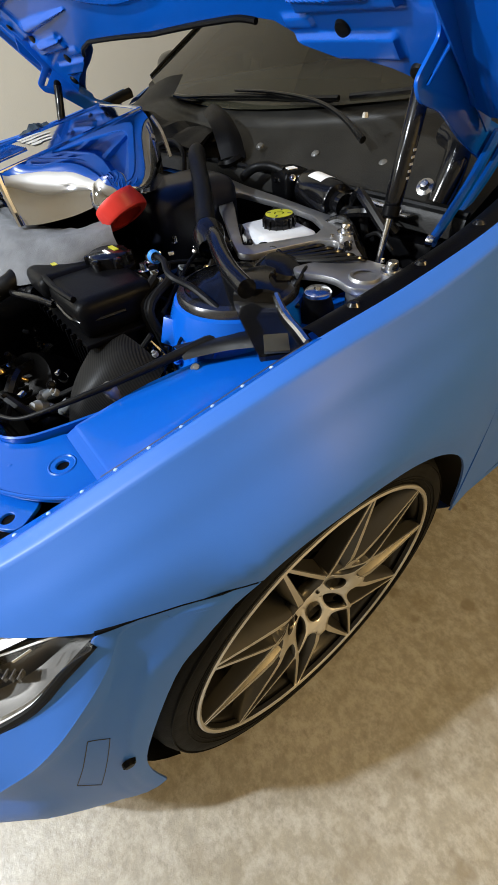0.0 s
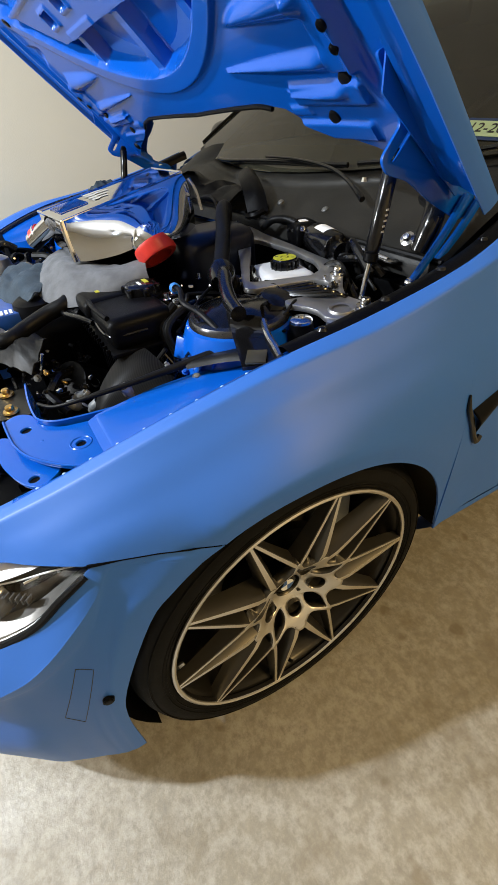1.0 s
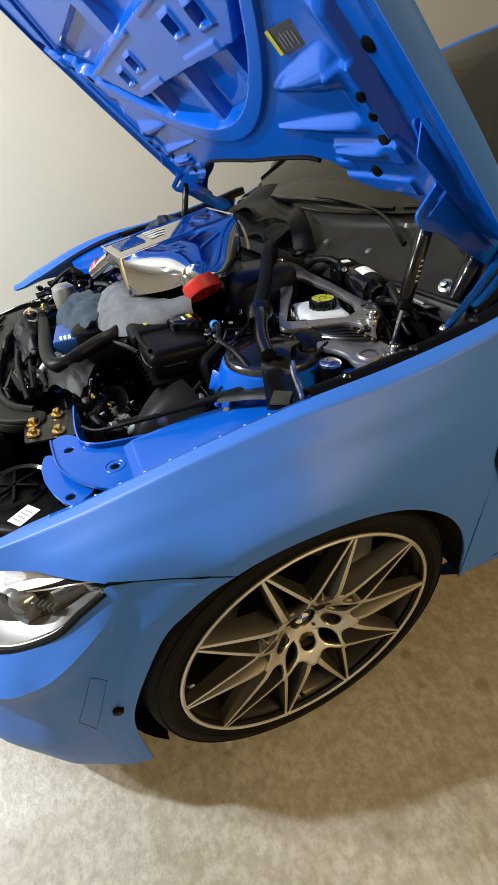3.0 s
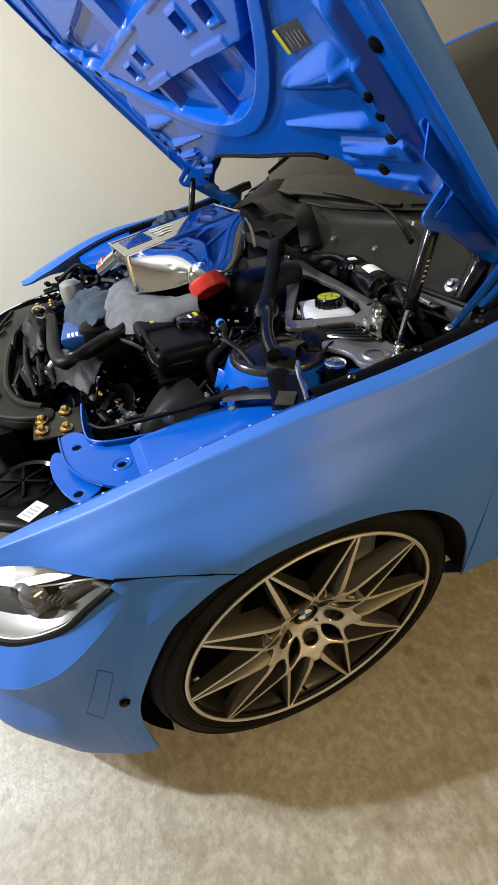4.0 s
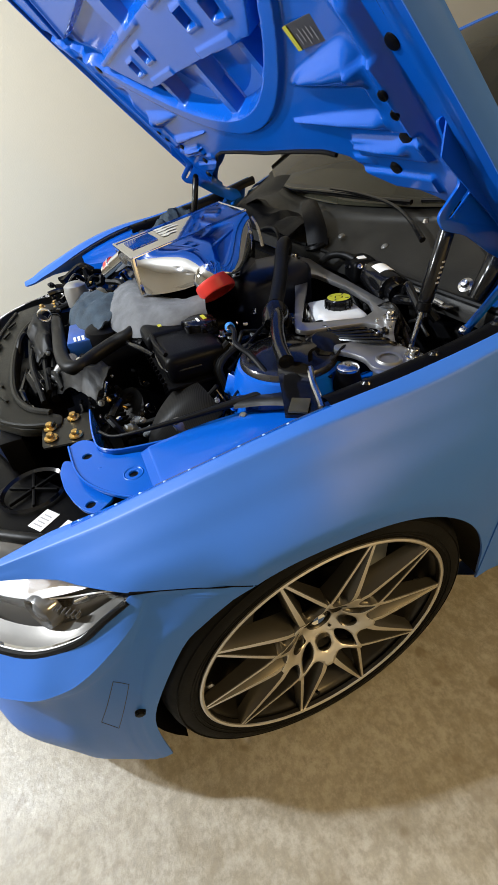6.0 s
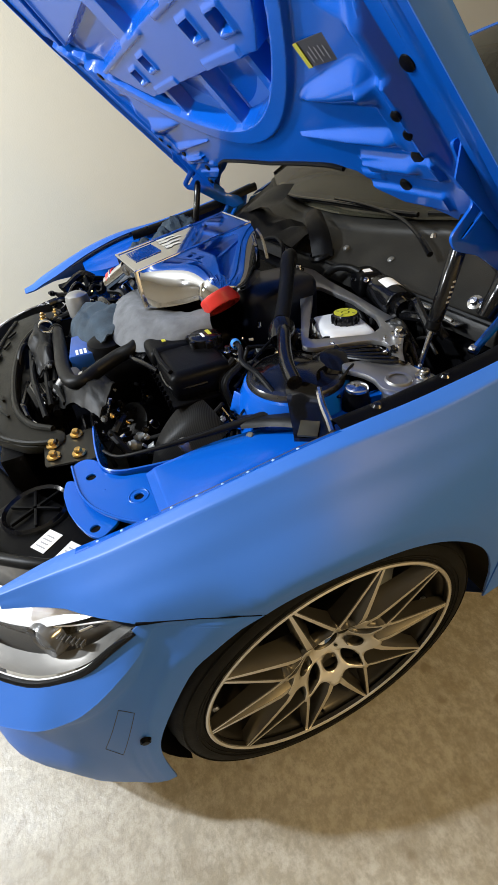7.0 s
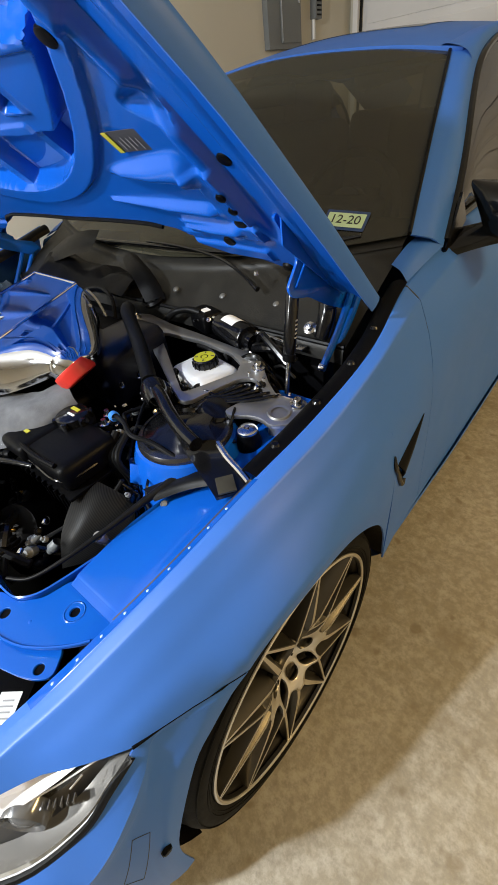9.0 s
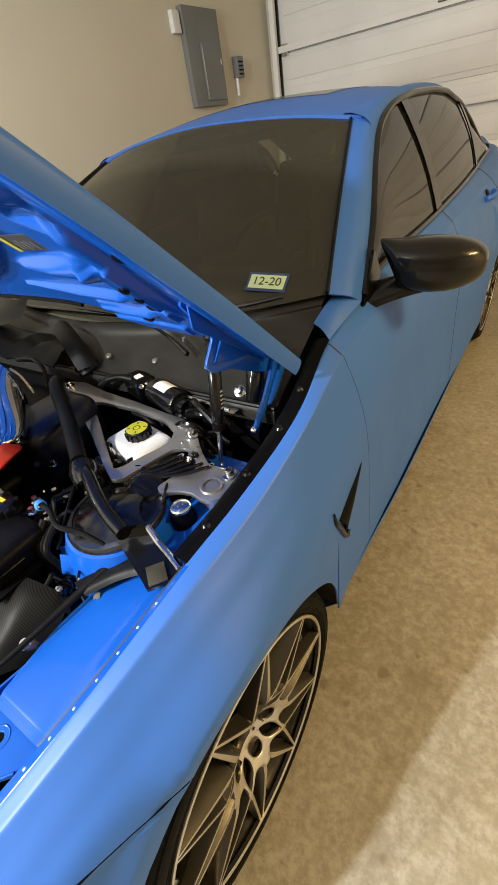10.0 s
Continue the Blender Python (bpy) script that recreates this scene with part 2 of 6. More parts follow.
def outline_plate(loops, depth, m, bevel=0.0):
    """A plate cut to a closed outline with holes, its face at z 0 and its body below, laid by the pose m."""
    cu = bpy.data.curves.new("outline", "CURVE")
    cu.dimensions, cu.fill_mode, cu.extrude, cu.bevel_depth, cu.bevel_resolution = "2D", "BOTH", depth / 2, bevel, 1
    for lp in loops:
        sp = cu.splines.new("POLY")
        sp.points.add(len(lp) - 1)
        for q, (x, y) in zip(sp.points, lp):
            q.co = (x, y, 0, 1)
        sp.use_cyclic_u = True
    ob = bpy.data.objects.new("outline", cu)
    me = bpy.data.meshes.new_from_object(ob)
    bm = bmesh.new()
    bm.from_mesh(me)
    for v in bm.verts:
        v.co = m @ (v.co - Vector((0, 0, depth / 2)))
    bpy.data.objects.remove(ob)
    bpy.data.curves.remove(cu)
    bpy.data.meshes.remove(me)
    bmesh.ops.remove_doubles(bm, verts=bm.verts[:], dist=1e-5)
    return bm


def rounded(points, r, n=4):
    """A closed outline with its corners rounded."""
    out = []
    k = len(points)
    for i in range(k):
        p, a, b = Vector(points[i]), Vector(points[i - 1]), Vector(points[(i + 1) % k])
        u, v = a - p, b - p
        rr = min(r, u.length * 0.45, v.length * 0.45)
        s, e = p + u.normalized() * rr, p + v.normalized() * rr
        for j in range(n + 1):
            t = j / n
            out.append(tuple((1 - t) ** 2 * s + 2 * t * (1 - t) * p + t * t * e))
    return out


# ---- the garage ----
def setting(name, bm, mat, label, category, smooth=False):
    return tagged(part(name, bm, mat, None, "", smooth), label, category, "", "structure")


X0, X1, Y0, Y1, ZC = -1.62, 4.2, -3.3, 4.75, 2.72
setting("floor", box((X1 - X0 + 0.6, Y1 - Y0 + 0.6, 0.2), ((X0 + X1) / 2, (Y0 + Y1) / 2, -0.1)), CONCRETE, "worn beige concrete garage floor with stains and specks", "floor")
setting("wall_right", box((0.15, Y1 - Y0 + 0.3, ZC), (X0 - 0.075, (Y0 + Y1) / 2, ZC / 2)), WALL, "beige painted plaster garage wall", "wall")
setting("wall_left", box((0.15, Y1 - Y0 + 0.3, ZC), (X1 + 0.075, (Y0 + Y1) / 2, ZC / 2)), WALL, "beige painted plaster garage wall", "wall")
setting("wall_front", box((X1 - X0, 0.15, ZC), ((X0 + X1) / 2, Y0 - 0.075, ZC / 2)), WALL, "beige painted plaster garage wall", "wall")
setting("ceiling", box((X1 - X0 + 0.3, Y1 - Y0 + 0.3, 0.12), ((X0 + X1) / 2, (Y0 + Y1) / 2, ZC + 0.06)), CEIL, "white painted plaster ceiling", "ceiling")
bmw = box((0.12, 0.15, ZC), (X0 + 0.06, Y1 + 0.075, ZC / 2))
box((0.9, 0.15, ZC), (X1 - 0.45, Y1 + 0.075, ZC / 2), bm=bmw)
box((X1 - X0 - 1.02, 0.15, ZC - 2.3), ((X0 + 0.12 + X1 - 0.9) / 2, Y1 + 0.075, 2.3 + (ZC - 2.3) / 2), bm=bmw)
setting("wall_rear", bmw, WALL, "beige painted wall round the garage door opening", "wall")
# ---- the car ----
car = thing("car", "satin blue sports saloon with its bonnet open in a garage", "car")

SECT = {
    -0.49: ((.727, .668), (.731, .669), (.737, .668), (.749, .653), (.765, .61), (.79, .5), (.80, .17)),
    -0.40: ((.712, .676), (.730, .683), (.753, .687), (.790, .652), (.848, .60), (.886, .45), (.872, .17)),
    -0.355: ((.724, .690), (.745, .700), (.770, .705), (.822, .662), (.880, .584), (.915, .43), (.895, .16)),
    -0.30: ((.738, .706), (.762, .722), (.786, .723), (.834, .688), (.871, .646), (.926, .49), (.90, .17)),
    -0.15: ((.776, .757), (.795, .772), (.818, .770), (.860, .725), (.910, .655), (.934, .5), (.915, .17)),
    0.0: ((.797, .795), (.810, .803), (.836, .801), (.876, .757), (.930, .672), (.940, .5), (.92, .17)),
    0.2: ((.812, .822), (.818, .825), (.845, .817), (.878, .765), (.921, .678), (.934, .5), (.92, .17)),
    0.4: ((.815, .855), (.821, .857), (.843, .850), (.870, .786), (.903, .695), (.914, .55), (.91, .17)),
    0.52: ((.800, .884), (.806, .884), (.832, .868), (.861, .798), (.893, .70), (.903, .55), (.907, .17)),
    0.62: ((.788, .911), (.795, .909), (.827, .884), (.858, .808), (.884, .70), (.895, .55), (.905, .17)),
    0.9: ((.775, .955), (.785, .951), (.826, .914), (.860, .832), (.877, .72), (.88, .55), (.90, .17)),
    1.6: ((.775, .965), (.788, .963), (.828, .926), (.864, .845), (.882, .72), (.885, .55), (.90, .17)),
    2.2: ((.765, .98), (.780, .977), (.826, .938), (.872, .855), (.90, .72), (.905, .55), (.91, .17)),
    2.8: ((.735, 1.0), (.765, .99), (.83, .94), (.89, .86), (.93, .74), (.935, .55), (.91, .17)),
    3.3: ((.70, 1.03), (.74, 1.02), (.81, .96), (.865, .86), (.90, .73), (.90, .55), (.87, .2)),
    3.85: ((.55, 1.02), (.60, 1.0), (.65, .94), (.68, .85), (.70, .73), (.70, .55), (.68, .25)),
}
STATIONS = sorted(SECT)


def section(y):
    """The body side's section at y, from its top edge to the sill."""
    y = min(max(y, STATIONS[0]), STATIONS[-1])
    i = max(k for k in range(len(STATIONS) - 1) if STATIONS[k] <= y)
    ks = [STATIONS[max(i - 1, 0)], STATIONS[i], STATIONS[i + 1], STATIONS[min(i + 2, len(STATIONS) - 1)]]
    t = (y - ks[1]) / (ks[2] - ks[1])
    out = []
    for j in range(7):
        a, b, c, d = (Vector(SECT[k][j]) for k in ks)
        h = ks[2] - ks[1]
        m1 = (c - a) / max(ks[2] - ks[0], 1e-6) * h
        m2 = (d - b) / max(ks[3] - ks[1], 1e-6) * h
        q = (2 * t ** 3 - 3 * t ** 2 + 1) * b + (t ** 3 - 2 * t ** 2 + t) * m1 + (-2 * t ** 3 + 3 * t ** 2) * c + (t ** 3 - t ** 2) * m2
        out.append(Vector((q.x, y, q.y)))
    t, a, b, c = out[:4]
    return [t, t.lerp(a, 0.5), t.lerp(a, 0.75), t.lerp(a, 0.95), a.lerp(b, 0.05), a.lerp(b, 0.25), b.lerp(a, 0.25), b.lerp(a, 0.06), b.lerp(c, 0.025)] + cat([b.lerp(c, 0.09), b.lerp(c, 0.35), c] + out[4:], 8)


def cut(line, lo, hi):
    """The stretch of a section between two heights."""
    out = []
    for a, b in zip(line, line[1:]):
        if a.z <= hi and a.z >= lo:
            out.append(a)
        for lim in (hi, lo):
            if (a.z - lim) * (b.z - lim) < 0:
                out.append(a.lerp(b, (a.z - lim) / (a.z - b.z)))
    if lo <= line[-1].z <= hi:
        out.append(line[-1])
    return out


ARCH_Z, ARCH_R, ARCH_Y = 0.31, 0.352, 0.004
A1 = 0.3555


def arch(y, cy=ARCH_Y):
    d = ARCH_R ** 2 - (y - cy) ** 2
    return ARCH_Z + math.sqrt(d) if d > 0 else ARCH_Z


def along(xs, ys, x):
    return float(np.interp(x, xs, ys))


def gap_line(y):
    return along((-0.49, -0.447, -0.405, -0.363, -0.32, -0.271, -0.22, -0.18, -0.139), (0.656, 0.655, 0.653, 0.655, 0.657, 0.655, 0.650, 0.642, 0.310 + (0.352 ** 2 - 0.143 ** 2) ** 0.5), y)


TOP = lambda y: 9.0
CREASED = 10


LIP = 0.030


def upright_lip(line, y):
    """Stand the last few centimetres above the wheel arch upright."""
    d = [math.hypot(q.y - ARCH_Y, q.z - ARCH_Z) - ARCH_R for q in line]
    if min(d) > LIP - 0.001:
        return line
    xs, zs = [q.x for q in line[::-1]], [q.z for q in line[::-1]]
    push = xs[0] - along(d[::-1], xs, LIP)
    foot_z, lip_z = zs[0], along(d[::-1], zs, LIP)
    keep = [q + Vector((push * max(0.0, 1 - (k - LIP) / 0.075) ** 1.6, 0, 0)) for q, k in zip(line, d) if k > LIP + 0.004]
    return keep + [Vector((xs[0] - 0.002 * i / 5, y, lip_z + (foot_z - lip_z) * i / 5)) for i in range(6)]


def side_panel(ys, lo, hi, n=18):
    rows = []
    for y in ys:
        line = cut(section(y), lo(y), hi(y))
        if lo in (arch, gap_line):
            line = upright_lip(line, y)
        k = CREASED if hi is TOP else 1
        rows.append(line[:k - 1] + resample(line[k - 1:], n))
    return grid(rows)


def steps(a, b, n):
    return [a + (b - a) * i / n for i in range(n + 1)]


def foot(y):
    """The lower edge of the body side behind the front wheel."""
    return along((A1, 0.47, 0.62, 0.9, 1.7), (0.312, 0.315, 0.285, 0.245, 0.235), y)


for side in (1, -1):
    def put(name, bm, mat=SATIN, label="", parent=car):
        if side < 0:
            flip(bm)
            if name == "fender":
                bm.transform(FAR)
        return part(name, bm, mat, parent, label)

    bm = side_panel(steps(-0.478 if side > 0 else -0.43, -0.139, 16), gap_line, TOP)
    b2 = side_panel(steps(-0.139, A1, 40), arch, TOP)
    b3 = side_panel(steps(A1, 0.6165, 10), foot, TOP)
    for other in (b2, b3):
        me = bpy.data.meshes.new("tmp")
        other.to_mesh(me)
        bm.from_mesh(me)
        bpy.data.meshes.remove(me)
        other.free()
    bmesh.ops.remove_doubles(bm, verts=bm.verts[:], dist=2e-4)
    thick(put("fender", bm, SATIN, "satin blue front wing"), 0.004)
    bm = side_panel(steps(0.6185, 1.70, 14), foot, TOP)
    thick(put("front_door", bm), 0.006)
    rd = lambda y: max(0.235, arch(y, 2.8)) if y > 2.443 else 0.235
    bm = side_panel(steps(1.705, 2.443, 10) + steps(2.4431, 2.60, 4), rd, TOP)
    thick(put("rear_door", bm), 0.006)
    rq = lambda y: arch(y, 2.8) if y < 3.157 else 0.25
    bm = side_panel(steps(2.605, 3.1569, 20) + steps(3.158, 3.85, 8), rq, TOP)
    thick(put("rear_wing", bm), 0.006)

def side_at(y, z):
    line = section(y)[::-1]
    return (along([q.z for q in line], [q.x for q in line], z), y, z)


def fender_edge(y):
    q = upright_lip(cut(section(y), gap_line(y), 9.0), y)[-1]
    return (q.x, q.y, q.z - .0025)


BUMPER = (
    ((.917, -.142, .638), (.911, -.175, .615), (.9025, -.265, .545), (.901, -.335, .43), (.897, -.355, .31), (.888, -.358, .165)),
    (fender_edge(-.178), (.905, -.200, .633), (.8975, -.290, .556), (.902, -.350, .435), (.898, -.370, .31), (.886, -.375, .162)),
    (fender_edge(-.232), (.888, -.243, .640), (.889, -.310, .557), (.899, -.358, .435), (.8955, -.379, .31), (.883, -.385, .161)),
    (fender_edge(-.272), (.8735, -.282, .643), (.8845, -.328, .553), (.895, -.366, .435), (.893, -.388, .31), (.880, -.395, .160)),
    ((.8645, -.304, .6505), (.8790, -.316, .607), (.883, -.345, .533), (.890, -.377, .43), (.889, -.397, .305), (.876, -.403, .159)),
    ((.859, -.345, .615), (.882, -.352, .576), (.878, -.366, .515), (.885, -.390, .42), (.885, -.408, .30), (.872, -.412, .158)),
    ((.850, -.398, .577), (.881, -.401, .538), (.868, -.410, .478), (.872, -.420, .40), (.873, -.430, .29), (.860, -.434, .156)),
    ((.836, -.440, .557), (.869, -.449, .506), (.850, -.452, .45), (.852, -.458, .38), (.856, -.468, .28), (.843, -.468, .152)),
    ((.806, -.490, .538), (.842, -.513, .488), (.820, -.508, .43), (.821, -.514, .36), (.828, -.526, .27), (.808, -.526, .15)),
    ((.72, -.580, .523), (.750, -.608, .462), (.735, -.600, .40), (.735, -.612, .34), (.735, -.63, .26), (.71, -.625, .15)),
    ((.55, -.66, .51), (.56, -.682, .46), (.56, -.692, .41), (.56, -.70, .33), (.55, -.70, .25), (.54, -.69, .15)),
    ((.30, -.70, .51), (.30, -.72, .46), (.30, -.73, .41), (.30, -.74, .33), (.30, -.74, .25), (.30, -.73, .15)),
    ((0, -.715, .51), (0, -.735, .46), (0, -.745, .41), (0, -.755, .33), (0, -.755, .25), (0, -.745, .15)),
)


def creased(r):
    p = [Vector(q) for q in r]
    return [p[0], p[0].lerp(p[1], .5), p[1].lerp(p[0], .05), p[1].lerp(p[2], .05), p[1].lerp(p[2], .5)] + p[2:]


rows = [creased(r) for r in BUMPER]
for q in rows[0]:
    if q.y > -.347:
        q.z = arch(q.y)
rows += [[Vector((-q.x, q.y, q.z)) for q in r] for r in rows[-2::-1]]
thick(part("bumper", sheet(rows, 4, 6), SATIN, car, "satin blue front bumper"), 0.004)
part("shut_line", tube([Vector(fender_edge(y)) + Vector((-.0004, 0, .0012)) for y in steps(-.305, -.145, 12)], .0012, 1, 6, radii=(.003, .0026, .002) + (.0013,) * 10), BLACKP, car, "dark gap between wing and bumper")

# bonnet: u across, v from the hinges to the tip, w out of the outer skin
HOOD = Matrix.Translation((0, 0.49, 0.93)) @ Matrix(((1, 0, 0, 0), (0, -math.cos(radians(44.5)), math.sin(radians(44.5)), 0), (0, math.sin(radians(44.5)), math.cos(radians(44.5)), 0), (0, 0, 0, 1)))


def hood_pt(u, v, w):
    return HOOD @ Vector((u, v, w))


def hood_half(v):
    return along((0, 0.25, 0.5, 0.75, 0.95, 1.08, 1.15), (0.79, 0.785, 0.77, 0.735, 0.67, 0.58, 0.45), v)


def hood_rear(u):
    """How far the bonnet's rear edge lies from the hinge line."""
    return along((0, .2, .32, .40, .45, .52, .60, .70, .79), (.205, .212, .215, .20, .165, .140, .118, .075, .01), abs(u))


rows = []
for i in range(25):
    v = 1.15 * i / 24
    h = hood_half(v)
    row = [hood_pt(h * s, v + hood_rear(h * s) * (1 - v / 1.15) ** 2, 0.085 * (1 - s * s) * (0.6 + 0.4 * v)) for s in [k / 28 - 1 for k in range(57)]]
    edge = [(.0035, -.003), (.005, -.010), (.004, -.022), (.000, -.034)]
    lead = v + hood_rear(h) * (1 - v / 1.15) ** 2
    rows.append([hood_pt(-h - a, lead, b) for a, b in edge[::-1]] + row + [hood_pt(h + a, lead, b) for a, b in edge])
hood = part("bonnet", grid(rows), SATIN, car, "open bonnet, satin blue outside and gloss blue inside")
thick(hood, 0.004)
# windscreen, roof
WS = (
    [(x, 0.545 + 0.175 * (x / .75) ** 2, 0.932 + 0.053 * (x / .75) ** 2) for x in (-.75, -.45, 0, .45, .75)],
    [(x, 0.95 + 0.08 * (x / .66) ** 2, 1.19 - 0.025 * (x / .66) ** 2) for x in (-.66, -.4, 0, .4, .66)],
    [(x, 1.27 + 0.06 * (x / .57) ** 2, 1.355 - 0.055 * (x / .57) ** 2) for x in (-.57, -.35, 0, .35, .57)],
)
part("windscreen", sheet(WS, 5, 6), GLASS, car, "dark tinted windscreen")
RF = (
    [(x, 1.275 + 0.06 * (x / .60) ** 2, 1.36 - 0.055 * (x / .60) ** 2) for x in (-.60, -.35, 0, .35, .60)],
    [(x, 1.7, 1.41 - 0.06 * (x / .60) ** 2) for x in (-.60, -.35, 0, .35, .60)],
    [(x, 2.2, 1.41 - 0.06 * (x / .58) ** 2) for x in (-.58, -.35, 0, .35, .58)],
    [(x, 2.7, 1.34 - 0.06 * (x / .55) ** 2) for x in (-.55, -.35, 0, .35, .55)],
)
thick(part("roof", sheet(RF, 5, 6), SATIN, car), 0.01)
RW = (
    [(x, 2.7, 1.34 - 0.06 * (x / .55) ** 2) for x in (-.55, -.35, 0, .35, .55)],
    [(x, 3.3, 1.07 - 0.03 * (x / .62) ** 2) for x in (-.62, -.35, 0, .35, .62)],
)
part("rear_screen", sheet(RW, 5, 6), DARKGLASS, car)
TR = (
    [(x, 3.3, 1.07 - 0.03 * (x / .70) ** 2) for x in (-.70, -.35, 0, .35, .70)],
    [(x, 3.85, 1.06 - 0.04 * (x / .55) ** 2) for x in (-.55, -.35, 0, .35, .55)],
    [(x, 3.9, 0.6) for x in (-.55, -.35, 0, .35, .55)],
    [(x, 3.85, 0.3) for x in (-.55, -.35, 0, .35, .55)],
)
part("boot_lid", sheet(TR, 5, 6), SATIN, car)


# ---- bonnet inside ----
def bump(x, c, w):
    return math.exp(-((x - c) / w) ** 2)


def ramp(x, a, b):
    t = min(max((x - a) / (b - a), 0), 1)
    return t * t * (3 - 2 * t)


def crown(u, v, h):
    s = min(abs(u) / h, 1)
    return 0.055 * (1 - s * s) * (0.6 + 0.4 * v / 1.15)


def flat_top(x, half, soft=0.004):
    """1 inside half, falling to 0 over a soft edge."""
    return 1 - ramp(abs(x), half - soft, half + soft)


CONES = ((.375, .378, .60, .392, .034, .020), (.285, .300, .575, .296, .017, .015), (.44, .245, .60, .247, .012, .010), (.60, .505, .655, .50, .040, -.016))
PADS = ((.560, .240, .095, .020, .009), (.530, .165, .100, .018, .008), (.630, .335, .030, .060, .007), (.455, .205, .030, .010, .005))


def inner_relief(u, v):
    """How far the pressed inner panel stands off the outer skin."""
    a = abs(u)
    d = v - (0.275 + 0.8 * a * a)
    w = 0.026
    w += 0.009 * ramp(d, 0.0, 0.008) * (1 - ramp(d, 0.046, 0.054))
    plateau = ramp(min(v - 0.462, d - 0.075), 0.0, 0.010)
    well = ramp(d, 0.048, 0.056) * (1 - plateau)
    rib = max(flat_top(a - .002, .020), flat_top(a - .29, .018))
    w -= 0.043 * well * (1 - rib)
    w -= 0.006 * well * rib
    slot = 0.0
    for cu0, cv0 in ((0.19, 0.544), (0.328, 0.533)):
        slot = max(slot, flat_top(a - cu0, .026) * flat_top(v - cv0, .015))
        w += plateau * .005 * flat_top(a - cu0, .038) * flat_top(v - cv0, .026) * (1 - slot)
    w += plateau * 0.004
    w -= plateau * 0.034 * slot
    w += plateau * .004 * flat_top(v - .478, .012, .003) * flat_top(a - .21, .10)
    w -= plateau * 0.030 * flat_top(v - .658, .050, .006) * (1 - flat_top(a - .2, .045, .006))
    w += plateau * .006 * flat_top(v - .60, .010) * ramp(a, .05, .08)
    out = 1 - ramp(d, -0.05, -0.01)
    for u0, v0, u1, v1, half, amp in CONES:
        f = (a - u0) / (u1 - u0)
        if 0 < f < 1.18:
            hw = 1.12 * half * (.20 + .80 * min(f, 1))
            x = (v - (v0 + (v1 - v0) * f)) / hw
            if abs(x) < 1:
                w += out * amp * (1 - x * x) ** 1.6 * min(1, .35 + f) * (1 - ramp(f, 1.0, 1.15)) * ramp(f, 0, .06)
    for u0, v0, hu, hv, amp in PADS:
        w += out * amp * flat_top(a - u0, hu, .004) * flat_top(v - v0, hv, .004)
    groove = along((0, 0.3, 0.5, 0.7, 1.15), (0.668, 0.664, 0.655, 0.630, 0.37), v)
    lip = along((0, 0.3, 0.5, 0.7, 1.15), (0.728, 0.725, 0.716, 0.690, 0.43), v)
    w += 0.007 * bump(a, groove - .008, .010) * ramp(v, .22, .27)
    w -= 0.013 * ramp(a, groove, groove + .012) * (1 - ramp(a, lip - .012, lip)) * ramp(v, .20, .26)
    w -= 0.004 * ramp(a, lip + .012, lip + .018)
    return w


rows = []
NV, NU = 300, 381
for i in range(NV):
    v = 0.012 + 1.118 * i / (NV - 1)
    h = hood_half(v) - 0.010
    r = []
    for k in range(NU):
        s = 2 * k / (NU - 1) - 1
        u = h * s
        vv = v + hood_rear(u) * (1 - v / 1.15) ** 2
        r.append(hood_pt(u, vv, crown(u, v, hood_half(v)) - inner_relief(u, vv)))
    rows.append(r)
inner = part("inner_panel", grid(rows), GLOSS, hood, "gloss blue pressed inner panel")


def on_inner(u, v, lift=0.0):
    """A pose on the inner panel at u, v with z towards the engine."""
    w = crown(u, v, hood_half(v)) - inner_relief(u, v) - lift
    return Matrix.Translation(hood_pt(u, v, w)) @ HOOD.to_3x3().to_4x4() @ pose(0, 0, 0, 180, 0, 0)


for sx in (1, -1):
    for u, v, r in ((0.684, 0.398, 0.011), (0.652, 0.352, 0.008), (0.650, 0.318, 0.008), (0.60, 0.60, 0.012)):
        part("hole", lathe([(0, 0.001), (r * 0.8, 0.001), (r, 0.0), (r * 1.06, -0.003)], on_inner(sx * u, v, 0.002), 20), BLACKP, hood)
    for u, v in ((0.622, 0.263), (0.538, 0.190), (0.645, 0.125)):
        part("rubber_plug", lathe([(0, 0.006), (0.008, 0.006), (0.012, 0.004), (0.0135, 0.0), (0.0135, -0.004)], on_inner(sx * u, v, 0.001), 20), RUBBER, hood, "round rubber plug")
GREYPRINT = material("grey_print", (0.3, 0.3, 0.3), 0.6)
sticker = part("warning_label", outline_plate([rounded([(-0.04, -0.019), (0.04, -0.019), (0.04, 0.019), (-0.04, 0.019)], 0.002)], 0.001, on_inner(0.538, 0.447, 0.003)), INK, hood, "black and yellow warning sticker")
part("stripe", outline_plate([[(-0.04, -0.019), (-0.029, -0.019), (-0.029, 0.019), (-0.04, 0.019)]], 0.001, on_inner(0.538, 0.447, 0.0045) ), YELLOW, sticker)
for i in range(5):
    part("print_bar", box((0.0012, 0.016 + 0.003 * (i % 3), 0.0006), (-0.015 + 0.010 * i, 0.004 - 0.004 * (i % 2), 0.002)), GREYPRINT, sticker).matrix_local = on_inner(0.538, 0.447, 0.003)

part("rear_edge_seal", tube([hood_pt(u, hood_rear(u) + .004, crown(u, 0, .79) - .028) for u in steps(-.42, .36, 24)], 0.005, 2, 8), BLACKP, hood, "black rubber edge seal")

